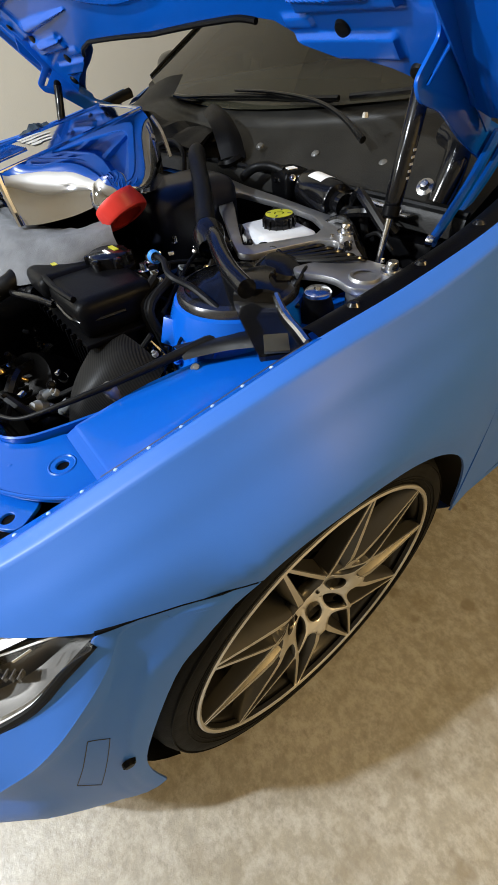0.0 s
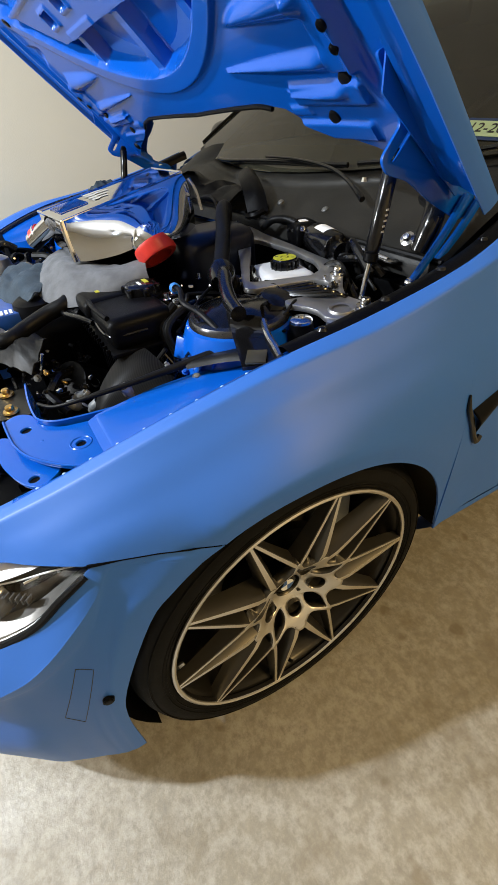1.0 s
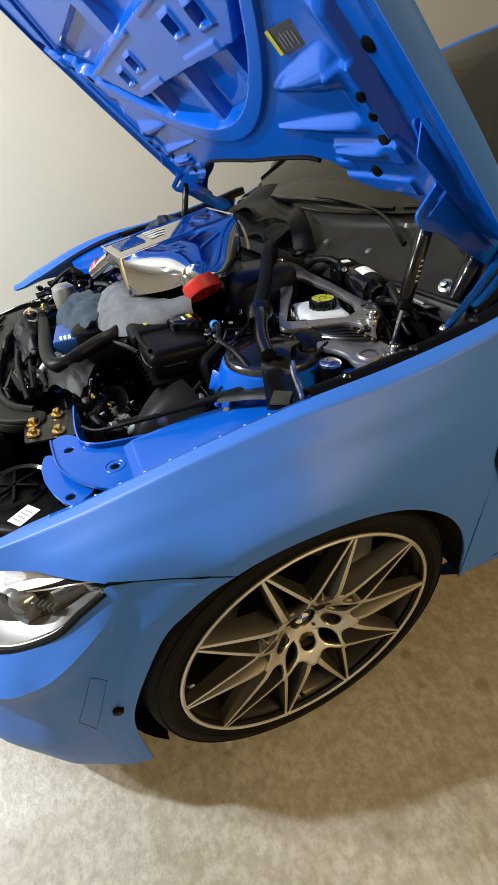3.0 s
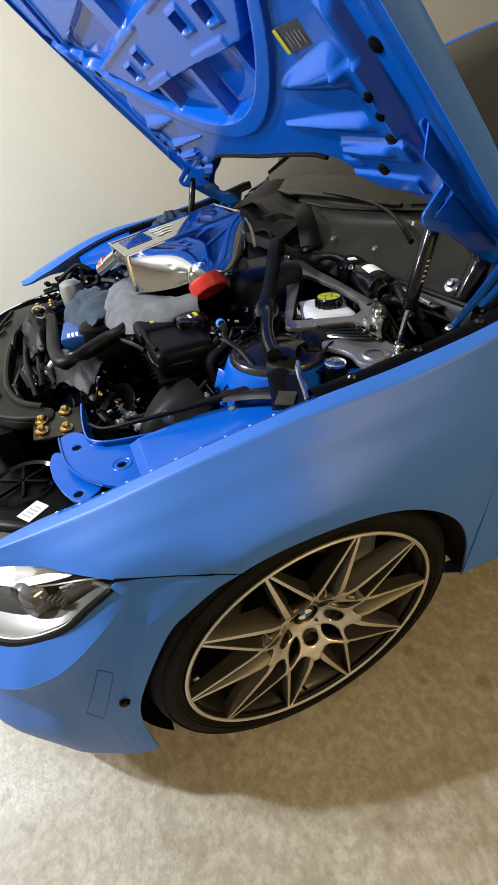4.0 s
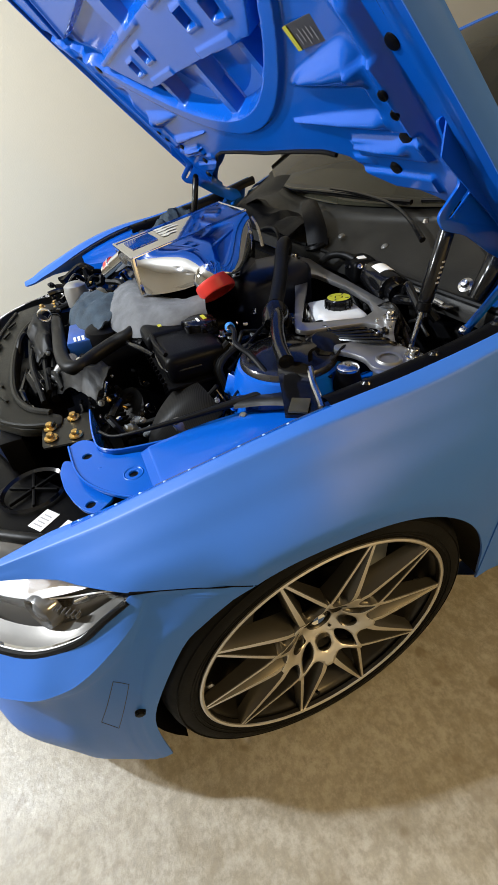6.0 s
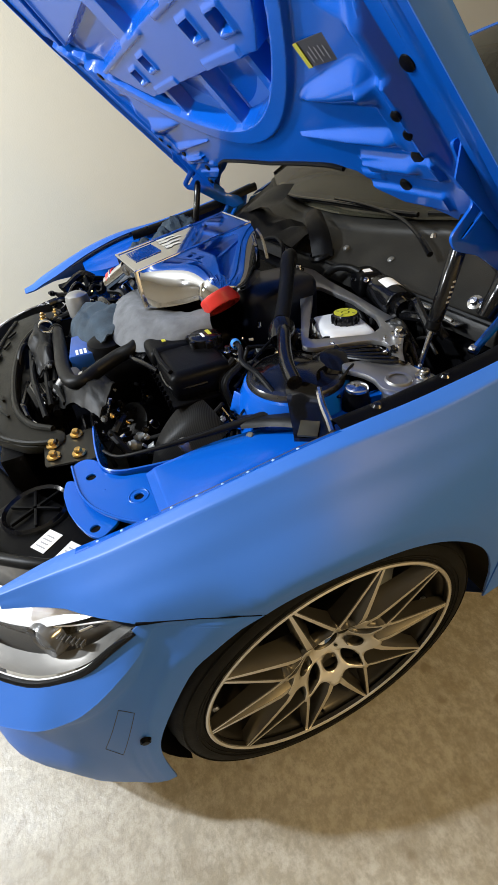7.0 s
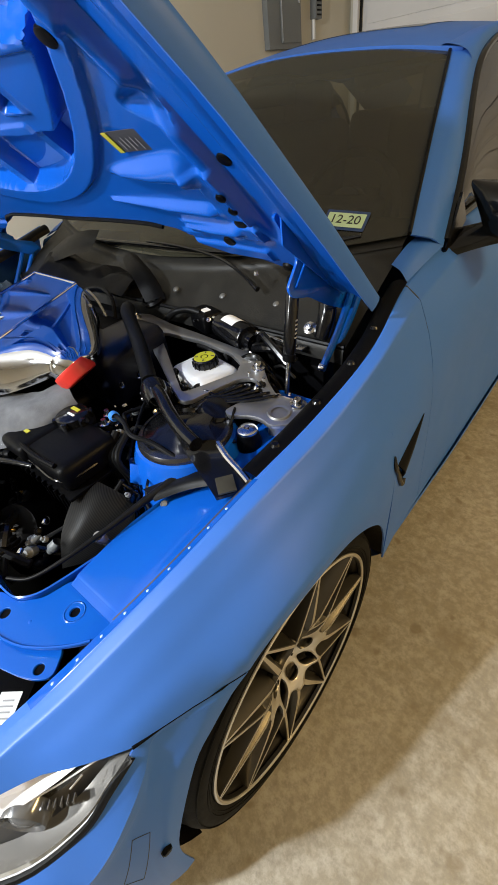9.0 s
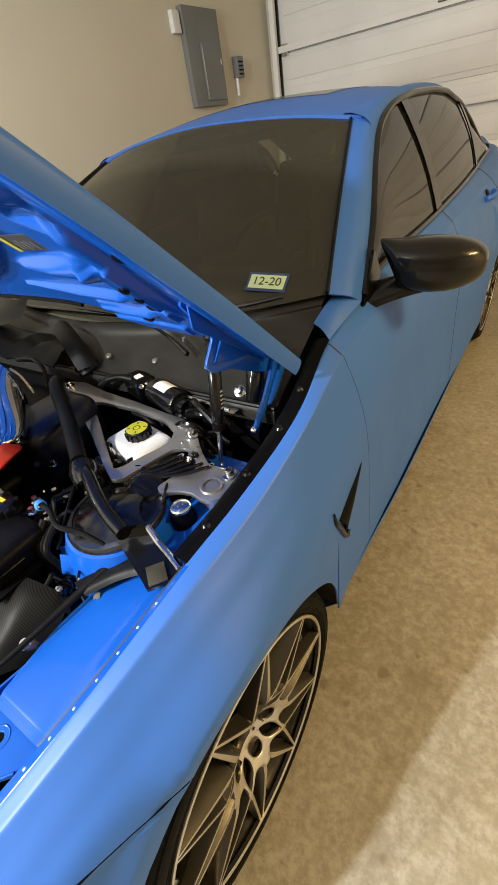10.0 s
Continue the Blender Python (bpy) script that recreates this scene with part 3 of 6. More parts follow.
# hinges and gas struts, both sides
for sx in (1, -1):
    plate_m = Matrix(((0, 0, sx, sx * 0.712), (1, 0, 0, 0), (0, 1, 0, 0), (0, 0, 0, 1)))
    hinge = part("bonnet_hinge", outline_plate([rounded([(0.262, 1.125), (0.30, 1.13), (0.47, 0.95), (0.53, 0.93), (0.55, 0.90), (0.50, 0.89), (0.42, 0.93), (0.355, 0.97), (0.305, 0.985), (0.29, 1.005), (0.325, 1.045)], 0.01),
                 rounded([(0.308, 1.00), (0.318, 0.998), (0.352, 1.035), (0.345, 1.042)], 0.006)], 0.004, plate_m, 0.0008), GLOSS, car, "blue steel bonnet hinge bracket")
    part("flange", outline_plate([rounded([(0.27, 1.12), (0.47, 0.95), (0.47, 0.92), (0.27, 1.07)], 0.004)], 0.003, plate_m @ pose(0.0, 0.012, 0.010, 0, 0, 0)), GLOSS, hinge)
    for a, b in (((0.50, 0.93), (0.395, 0.80)), ((0.54, 0.92), (0.45, 0.82))):
        p, q = Vector((sx * 0.722, *a)), Vector((sx * 0.715, *b))
        part("link", tube([p, p.lerp(q, 0.5) + Vector((0.004, 0, 0)), q], 0.008, 4, 8), GLOSS, hinge)
        part("pivot", lathe([(0, 0.006), (0.008, 0.006), (0.010, 0.0), (0.010, -0.006)], axis(q, (sx, 0, 0)), 14), STEEL, hinge)
    top, low = Vector((sx * 0.685, 0.345, 1.0)), Vector((sx * 0.69, 0.295, 0.785))
    mid = top.lerp(low, 0.62)
    strut = part("gas_strut", lathe([(0, 0), (0.012, 0), (0.0130, 0.004), (0.0130, (top - mid).length - 0.004), (0.010, (top - mid).length), (0, (top - mid).length)], axis(mid, top - mid), 18), BLACKS, car, "black gas strut holding the bonnet")
    part("rod", lathe([(0.005, 0), (0.005, (mid - low).length)], axis(low, mid - low), 12), STEEL, strut, "bright piston rod")
    part("collar", lathe([(0.011, 0), (0.013, 0.002), (0.013, 0.014), (0.006, 0.018)], axis(mid, low - mid), 16), BLACKP, strut)
    part("ball_joint", lathe([(0, 0.012), (0.009, 0.009), (0.012, 0), (0.009, -0.009), (0, -0.012)], axis(top, (sx, 0, 0)), 14), BLACKP, strut)
    for i in range(5):
        part("print_bar", box((0.0006, 0.006, 0.003), (0, 0, 0)), GREYPRINT, strut).matrix_local = Matrix.Translation(mid.lerp(top, 0.25 + 0.06 * i) + Vector((sx * 0.0132, 0, 0)))

# ---- wheels ----
BARREL = material("dark_rim_barrel", (0.034, 0.031, 0.027), 0.32, 0.7, 6, 0.2)
LUGS = [34 + 72 * i for i in range(5)]
DISH = ((0, .03, .045, .06, .085, .105, .13, .2, .263), (-.050, -.050, -.043, -.033, -.017, -.009, -.005, -.003, -.002))


def polar(r, deg):
    return (r * math.sin(radians(deg)), r * math.cos(radians(deg)))


def dished(loops, m, thickness, name, mats, parent, label=""):
    """A plate cut to flat outlines, laid over the wheel's dish, with painted sides."""
    bm = outline_plate(loops, 0.0, Matrix())
    bmesh.ops.remove_doubles(bm, verts=bm.verts[:], dist=2e-5)
    bmesh.ops.triangulate(bm, faces=bm.faces[:])
    for _ in range(3):
        long = [e for e in bm.edges if e.calc_length() > 0.009]
        if long:
            bmesh.ops.subdivide_edges(bm, edges=long, cuts=1)
            bmesh.ops.triangulate(bm, faces=bm.faces[:])
    for v in bm.verts:
        r = math.hypot(v.co.x, v.co.y)
        v.co = m @ Vector((v.co.x, v.co.y, along(DISH[0], DISH[1], r)))
    bmesh.ops.recalc_face_normals(bm, faces=bm.faces[:])
    way = m.to_3x3() @ Vector((0, 0, 1))
    if sum(f.normal.dot(way) for f in bm.faces) < 0:
        bmesh.ops.reverse_faces(bm, faces=bm.faces[:])
    me = bpy.data.meshes.new(name)
    bm.to_mesh(me)
    bm.free()
    for q in mats:
        me.materials.append(q)
    me.polygons.foreach_set("use_smooth", [True] * len(me.polygons))
    ob = new(name, me)
    ob.parent = parent
    md = ob.modifiers.new("thickness", "SOLIDIFY")
    md.thickness, md.offset, md.material_offset, md.material_offset_rim = thickness, -1, 1, 1
    return tagged(ob, label) if label else ob


def spoke_bar(bm, P, out, a, b, wa, wb, deep, spread):
    """One tapering bar from a near the hub to b at the rim: a bright face over drafted painted sides."""
    n = 6
    line = []
    for k in range(n + 1):
        f = k / n
        y = (1 - f) * a[0] * math.sin(radians(a[1])) + f * b[0] * math.sin(radians(b[1]))
        z = (1 - f) * a[0] * math.cos(radians(a[1])) + f * b[0] * math.cos(radians(b[1]))
        r = math.hypot(y, z)
        line.append((P(r, math.degrees(math.atan2(y, z)), along(DISH[0], DISH[1], r)), wa + (wb - wa) * f, f))
    vs = []
    for k, (p, w, f) in enumerate(line):
        tang = (line[min(k + 1, n)][0] - line[max(k - 1, 0)][0]).normalized()
        nn = tang.cross(out).normalized()
        soft = out * -0.0012
        dep = out * -(deep * (1 - .45 * f))
        sp = spread * (1 - .6 * f)
        vs.append([bm.verts.new(q) for q in (p - nn * w, p + nn * w, p + nn * (w + .0012) + soft, p + nn * (w + sp) + dep, p - nn * (w + sp) + dep, p - nn * (w + .0012) + soft)])
    for a4, b4 in zip(vs, vs[1:]):
        for k in range(6):
            fc = bm.faces.new((a4[k], a4[(k + 1) % 6], b4[(k + 1) % 6], b4[k]))
            fc.material_index = 0 if k == 0 else 1


def wheel_at(cx, cy, side):
    c = Vector((cx, cy, 0.330))
    out = Vector((side, 0, 0))

    def P(r, deg, d):
        a = radians(deg)
        return c + Vector((0, math.sin(a), math.cos(a))) * r + out * d

    m = axis(c, out)
    face = Matrix.Translation(c) @ Matrix(((0, 0, side, 0), (1, 0, 0, 0), (0, 1, 0, 0), (0, 0, 0, 1)))
    wheel = part("wheel", lathe([(0.2590, -0.010), (0.2605, -0.003), (0.266, 0.000), (0.2695, -0.003), (0.2705, -0.012), (0.262, -0.016), (0.254, -0.026), (0.249, -0.055), (0.240, -0.075), (0.236, -0.12), (0.240, -0.19), (0.262, -0.215)], m, 80), BARREL, car, "grey alloy wheel with bright machined star spokes")
    part("lip", lathe([(0.2605, -0.006), (0.2618, -0.0005), (0.2655, 0.0012), (0.2688, -0.0005), (0.2695, -0.004)], m, 80), MACHINED, wheel, "bright machined rim lip")
    tyre = [(0.262, -0.014), (0.270, -0.006), (0.277, -0.001), (0.290, 0.002), (0.304, 0.000), (0.315, -0.008), (0.3225, -0.019), (0.3275, -0.034)]
    for k in range(5):
        z = -0.036 - 0.04 * k
        tyre += [(0.3300, z), (0.3300, z - 0.030), (0.3235, z - 0.032), (0.3235, z - 0.038)]
    tyre += [(0.326, -0.24), (0.315, -0.255), (0.27, -0.25), (0.25, -0.22)]
    rubber = part("tyre", lathe(tyre, m, 96), TYRE, wheel, "low black tyre")
    for r0, d0 in ((0.2775, -.0005), (0.284, .0012), (0.3065, -.0012)):
        part("sidewall_ring", lathe([(r0, d0 - .0012), (r0 + .0008, d0 + .0012), (r0 + .0022, d0 + .0010), (r0 + .003, d0 - .0014)], m, 96), TYRE, rubber)
    for L in LUGS:
        for s in (-1, 1):
            bm = bmesh.new()
            tip = (0.2615, L + s * 17.5)
            spoke_bar(bm, P, out, (0.098, L + s * 4.2), (tip[0], tip[1] - s * .8), .0062, .0026, .046, .011)
            spoke_bar(bm, P, out, (0.121, L + s * 34.6), (tip[0], tip[1] + s * .8), .0036, .0024, .034, .005)
            part("spoke", bm, (MACHINED, WHEEL), wheel)
    ring, holes = [], []
    for L in LUGS:
        ring += [polar(r, L + q) for r, q in ((.113, -4.6), (.113, 4.6), (.098, 9.5), (.0905, 15), (.0905, 22), (.103, 29.5), (.1265, 34), (.130, 36), (.1265, 38), (.103, 42.5), (.0905, 50), (.0905, 57), (.098, 62.5))]
        hx, hy = polar(.060, L)
        holes.append([(hx + .0168 * math.cos(j * math.pi / 10), hy + .0168 * math.sin(j * math.pi / 10)) for j in range(20)])
        holes.append(rounded([polar(r, L + q) for r, q in ((.049, 36), (.0635, 23.5), (.081, 24.5), (.113, 36), (.081, 47.5), (.0635, 48.5))], .007, 4))
    holes.append([(.0285 * math.cos(j * math.pi / 14), .0285 * math.sin(j * math.pi / 14)) for j in range(28)])
    hub = dished([rounded(ring, .007, 3)] + holes, face, .020, "hub", (MACHINED, WHEEL), wheel, "machined five-armed star hub")
    part("hub_back", lathe([(0.125, -0.080), (0.125, -0.10), (0.03, -0.10), (0.03, -0.075)], m, 40), BLACKP, wheel)
    cap = part("centre_cap", lathe([(0, -0.0525), (0.020, -0.053), (0.0262, -0.0555), (0.0275, -0.066)], m, 32), BLACKS, wheel, "dark centre cap with a blue and white roundel")
    for k in range(4):
        q = [Vector((0, 0, -.0520))] + [Vector((.0155 * math.cos(radians(90 * k + 10 * j)), .0155 * math.sin(radians(90 * k + 10 * j)), -.0520)) for j in range(10)]
        bm = bmesh.new()
        bm.faces.new([bm.verts.new(m @ v) for v in q])
        part("roundel_quarter", bm, EMBLEM_BLUE if k % 2 else PAPER, cap)
    part("badge", box((.0015, .010, .006), (0, 0, 0), .0006), BLACKS, wheel, "small dark spoke badge").matrix_local = Matrix.Translation(P(.0385, 142, along(DISH[0], DISH[1], .0385) + .001)) @ pose(0, 0, 0, -52, 0, 0)
    for L in LUGS:
        p = P(.060, L, -.062)
        part("lug_well", lathe([(.0172, .028), (.0172, -.01), (0, -.012)], axis(p, out), 20), WHEEL, wheel)
        part("wheel_bolt", lathe([(0, 0.014), (0.006, 0.014), (0.0085, 0.011), (0.0092, -0.012)], axis(p, out), 6), BLACKS, wheel)
    part("brake_disc", lathe([(0.07, -0.135), (0.195, -0.135), (0.200, -0.139), (0.200, -0.160), (0.07, -0.160)], m, 48), DISC, wheel, "dull steel brake disc")
    part("disc_bell", lathe([(0, -.105), (.075, -.105), (.082, -.112), (.086, -.136)], m, 36), BLACKP, wheel)
    part("caliper", box((0.075, 0.10, 0.25), (cx - side * 0.135, cy + 0.160, 0.36), 0.02, seg=3), GREYBOX, wheel, "grey brake caliper")
    part("valve", tube([P(0.243, 186, -0.022), P(0.232, 186, -0.010)], 0.004, 2, 8), BLACKP, wheel)
    for a in (262, 96):
        part("balance_weight", box((.006, .020, .012), (0, 0, 0), .002), MACHINED, wheel).matrix_local = Matrix.Translation(P(.246, a, -.045)) @ pose(0, 0, 0, -a, 0, 0)


EMBLEM_BLUE = material("emblem_blue", (0.03, 0.10, 0.30), 0.3)
DISC = material("dull_disc_steel", (0.17, 0.16, 0.15), 0.4, 0.8, 14, 0.2)
for cy in (0.0, 2.8):
    for side in (1, -1):
        wheel_at(side * 0.906, cy - .003, side)
        liner = []
        for x in (0.60, 0.75, 0.896):
            row = []
            for k in range(35):
                a = math.pi * k / 30
                y, z = (cy + 0.366 * math.cos(a), 0.31 + 0.366 * math.sin(a)) if k <= 30 else (cy - 0.366 + 0.0028 * (k - 30) ** 2, 0.31 - 0.037 * (k - 30))
                out = x
                if x > .8 and math.cos(a) < -.6:
                    out = .872
                elif x > .8 and cy == 0 and math.cos(a) > .6:
                    out = side_at(y, max(z, .33))[0] - .003
                row.append((side * out, y, z))
            liner.append(row)
        part("wheel_arch_liner", grid([[Vector(p) for p in r] for r in liner]), BLACKP, car, "black plastic wheel arch liner")
        part("liner_back", grid([[Vector((side * 0.60, cy + y, z)) for y in (-0.366, 0, 0.42)] for z in (0.15, 0.62)]), BLACKP, car)

# ---- headlamps ----
CLEAR = material("clear_grey_plastic", (0.22, 0.22, 0.22), 0.15, 0.6, 10, 0.1)
FROST = material("frosted_chrome", (0.93, 0.93, 0.94), 0.3, 0.1, 8, 0.03)
LAMPGREY = material("lamp_grey_metallic", (0.17, 0.165, 0.155), 0.3, 0.5, 10, 0.1)
BEZEL = material("brown_black_bezel", (0.018, 0.014, 0.009), 0.25, 0, 10, 0.2)
HTOP = ((.862, -.304, .650), (.826, -.357, .650), (.790, -.410, .648), (.757, -.455, .648), (.70, -.520, .644), (.60, -.585, .64), (.50, -.625, .62))
HBOT = ((.864, -.312, .642), (.858, -.352, .614), (.846, -.405, .573), (.804, -.488, .538), (.72, -.575, .525), (.60, -.635, .515), (.50, -.665, .51))
for sx in (1, -1):
    def lamp_surface(depth, shrink=0.0):
        rows = []
        for f in (0, 0.25, 0.5, 0.75, 1):
            g = shrink + f * (1 - 2 * shrink)
            r = []
            for p, q in zip(HTOP, HBOT):
                v = Vector(p).lerp(Vector(q), g)
                n = Vector((0.75, -0.6, 0.15)).normalized()
                v += n * (0.012 * 4 * f * (1 - f) - depth)
                r.append((sx * v.x, v.y, v.z))
            rows.append(r)
        return sheet(rows, 5, 4)
    lampth = part("headlamp", lamp_surface(0.050, -0.2), LAMPGREY, car, "clear headlamp with chrome reflectors and dark bezel")
    lens = part("lens", lamp_surface(0.0), LENS, lampth, "clear glossy lens cover")
    lens.visible_shadow = False
    inset = lambda p, d: (sx * (p[0] - d * 0.75), p[1] + d * 0.6, p[2] - d * 0.15)
    between = lambda f, d, lo=0: [inset(tuple(a[k] * (1 - f) + b[k] * f for k in range(3)), d) for a, b in zip(HTOP[lo:], HBOT[lo:])]
    bowl = part("projector", lathe([(0.0, 0.006), (0.012, 0.004), (0.020, -0.002), (0.023, -0.008), (0.024, -0.001), (0.030, 0.003), (0.033, -0.004), (0.034, -0.02)], axis((sx * .783, -.446, 0.590), (sx * 0.6, -0.78, 0.1)), 28), CLEAR, lampth, "dark projector lamp")
    for i in range(9):
        part("light_fin", box((0.0018, 0.010, 0.015), (sx * (.823 - .0052 * i), -.388 - .0062 * i, .602), 0.0006, (0, 14, sx * 40)), CLEAR, bowl)
    part("eyebrow", tube(between(.40, .016, 0)[:1] + between(.33, .014)[1:], 0.0013, 5, 8), FROST, lampth, "thin chrome brow line")
    # added white sheet, shaped like the lamp's glare on the lens top
    top_band = []
    for f, d in ((0.0, 0.030), (0.35, 0.022), (0.7, 0.012), (1, 0.008)):
        top_band.append([inset(tuple(a[k] * (1 - f * w) + b[k] * f * w for k in range(3)), d) for a, b, w in zip(HTOP[1:], HBOT[1:], (.03, .24, .3, .3, .3, .3))])
    part("glare_sheet", sheet(top_band, 5, 3), FROST, lampth, "white sheet standing in for glare on the lens")
    part("dark_bezel", sheet([between(.36, .020), between(.45, .030), between(.62, .034)], 5, 3), BEZEL, lampth, "dark brown inner bezel")
    part("lower_reflector", sheet([between(.80, .026), between(.88, .014), between(.94, .006)], 5, 3), LAMPGREY, lampth, "grey lower reflector")
    part("lens_rim", tube(between(.95, .001), .0012, 5, 6), FROST, lampth)
    part("seal", tube([(sx * p[0], p[1], p[2] - 0.001) for p in HBOT], 0.0055, 5, 8), RUBBER, lampth, "black lamp seal")
    part("print_bar", box((0.0006, 0.018, 0.004), (sx * 0.828, -0.372, 0.640)), PAPER, lampth)

# bumper details on the left side
bpy.context.view_layer.update()


def on_bumper(y, z):
    for ob in bpy.data.objects:
        if ob.name.startswith("bumper"):
            ok, p, n, _ = ob.ray_cast(Vector((1.5, y, z)), Vector((-1, 0, 0)))
            if ok and p.x > 0.5:
                return p
    return Vector((.89, y, z))


COVER = ((-.379, .490), (-.358, .484), (-.411, .352), (-.433, .371))
line = [q for k in range(4) for q in (Vector(COVER[k]).lerp(Vector(COVER[k - 3]), f / 6) for f in range(6))] + [Vector(COVER[0])]
part("tow_cover_line", tube([on_bumper(q.x, q.y) + Vector((.0002, 0, 0)) for q in line], 0.0006, 1, 6), INK, car)
sp = on_bumper(-.362, .413) + Vector((.0045, 0, 0))
part("parking_sensor", lathe([(0, 0.003), (0.006, 0.0025), (0.007, 0.0), (0.0085, 0.0008), (0.009, -0.004)], axis(sp, (1, -0.15, 0)), 20), BLACKP, car, "round black parking sensor")
# side vent and gap lines
def on_side(y, z, out=.002):
    x, y, z = side_at(y, z)
    return (x + out, y, z)


vent = part("side_vent", tube([on_side(y, z) for y, z in ((.350, .668), (.352, .640), (.371, .605), (.392, .565), (.410, .540), (.422, .548))], .006, 5, 8, radii=(.002, .005, .006, .006, .007, .006)), BLACKS, car, "black hooked side vent behind the front wheel")
thick(part("blade", sheet([[on_side(.372, .628, .001), on_side(.44, .636, .001), on_side(.50, .641, .001), on_side(.550, .6455, .001)], [on_side(.386, .602, .014), on_side(.45, .618, .011), on_side(.50, .632, .007), on_side(.550, .644, .002)], [on_side(.404, .562, .002), on_side(.45, .592, .002), on_side(.50, .616, .002), on_side(.550, .6425, .001)]], 4, 4), BLACKP, vent), .004)

# ---- engine bay ----
for sx in (1, -1):
    rows = []
    for y, xi, zi in (((-.18, .664, .722),) if sx < 0 else ((-.228, .637, .711), (-.215, .636, .715))) + (((-.2, .635, .718),) if sx > 0 else ()) + ((-.1, .633, .726), (0, .65, .735), (.07, .66, .745), (.18, .655, .752), (.30, .64, .756)):
        t = section(y)[0]
        rows.append([(sx * (t.x + 0.004), y, t.z - 0.014), (sx * (t.x - 0.004), y, t.z - 0.016), (sx * (t.x - 0.020), y, t.z - 0.022), (sx * (t.x - 0.05), y, (t.z + zi) / 2 - 0.012), (sx * (xi + 0.01), y, zi + 0.002), (sx * xi, y, zi - 0.004), (sx * (xi - 0.004), y, zi - 0.06), (sx * (xi - 0.01), y, zi - 0.30)])
    shelf = part("inner_wing", sheet(rows, 3, 4), GLOSS, car, "gloss blue inner wing shelf")
    part("edge_gap", tube([(sx * (section(y)[0].x - .003), y, section(y)[0].z - .004) for y in steps(-.225, .04, 10)], 0.0028, 2, 6), INK, shelf)
    # row of small pale heads along the flange
    for i in range(9):
        y = -.325 + .038 * i
        t = section(y)[1]
        part("rivet", lathe([(0, 0.0012), (0.0014, 0.0011), (0.0024, 0.0004), (0.0026, -0.001)], axis((sx * t.x, y, t.z + 0.001), (sx * -0.25, 0, 1)), 12), PALEHEAD, shelf, "pale rivet head")
    black = [[(sx * (section(y)[0].x + 0.002), y, section(y)[0].z + 0.001), (sx * (section(y)[0].x - 0.016), y, section(y)[0].z + 0.004), (sx * (section(y)[0].x - 0.034), y, section(y)[0].z - 0.004), (sx * (section(y)[0].x - 0.040), y, section(y)[0].z - 0.022)] for y in (.05, .15, .25, .35, .45, .52, .58, .63)]
    strip = part("wing_seal_strip", sheet(black, 4, 4), BLACKP, car, "black plastic strip along the wing top")
    for y in (.12, .24, .36, .47):
        t = section(y)[0]
        part("clip", lathe([(0, 0.005), (0.006, 0.004), (0.009, 0.0)], axis((sx * (t.x - 0.016), y, t.z + 0.003), (0, 0, 1)), 14), BLACKS, strip)
    for ob in (shelf, strip) if sx < 0 else ():
        ob.matrix_local = FAR
    tower = part("strut_tower", lathe([(0.085, 0.0), (0.098, -0.006), (0.108, -0.03), (0.120, -0.10), (0.14, -0.30)], pose(sx * 0.60, 0.085, 0.79), 40), GLOSS, car, "gloss blue suspension tower")
    part("tower_top", lathe([(0, 0.028), (0.026, 0.028), (0.034, 0.022), (0.05, 0.020), (0.06, 0.012), (0.078, 0.010), (0.085, 0.004), (0.086, -0.002)], pose(sx * 0.60, 0.085, 0.79), 40), BLACKS, tower, "shiny black tower cover")
    part("tower_ring", lathe([(0.080, 0.0105), (0.0885, 0.008), (0.0925, 0.002), (0.0925, -0.006), (0.088, -0.008)], pose(sx * 0.60, 0.085, 0.79), 40), DARKRING, tower, "dark metal clamp ring")
    pl = [(-0.1 + .66, .06), (.80, .06), (.815, .2), (.81, .34), (.62, .34), (.58, .2)]
    part("tower_shelf", outline_plate([rounded(pl, 0.02)], 0.01, pose(0, 0, 0.752) @ Matrix.Diagonal((sx, 1, 1, 1))), GLOSS, car)

# front corner plates of the left wing
def ring_hole(cx, cy, r):
    return [(cx + r * math.cos(k * math.pi / 8), cy + r * math.sin(k * math.pi / 8)) for k in range(16)]


plate = part("corner_plate", outline_plate([rounded([(.540, -.347), (.574, -.345), (.62, -.34), (.658, -.328), (.690, -.308), (.718, -.284), (.738, -.262), (.755, -.22), (.70, -.20), (.628, -.22), (.616, -.267), (.587, -.296), (.545, -.302), (.528, -.323)], 0.012), ring_hole(.588, -.317, .0095), ring_hole(.679, -.250, .009)], 0.004, pose(0, 0, 0.706), 0.001), GLOSS, car, "gloss blue corner plate with holes", False)
part("lower_plate", outline_plate([rounded([(.552, -.362), (.588, -.370), (.637, -.365), (.676, -.353), (.705, -.340), (.724, -.322), (.70, -.29), (.66, -.29), (.59, -.32)], 0.012), ring_hole(.698, -.328, .009)], 0.004, pose(0, 0, 0.689), 0.001), GLOSS, plate, "", False)
EDGE = ((.540, -.346, .7075), (.574, -.344, .7075), (.62, -.339, .7075), (.658, -.327, .7075), (.690, -.307, .7075), (.718, -.283, .7075), (.738, -.261, .7085))
part("plate_rim", tube(EDGE, .0022, 5, 8), GLOSS, plate)
rimline = ((.44, -.296), (.50, -.300), (.555, -.300), (.587, -.294), (.610, -.270), (.622, -.228), (.632, -.17))
thick(part("opening_rim", sheet([[(x, y, .716) for x, y in rimline], [(x - .001, y + .001, .706) for x, y in rimline], [(x - .003, y + .003, .64) for x, y in rimline]], 5, 3), GLOSS, plate), 0.003)
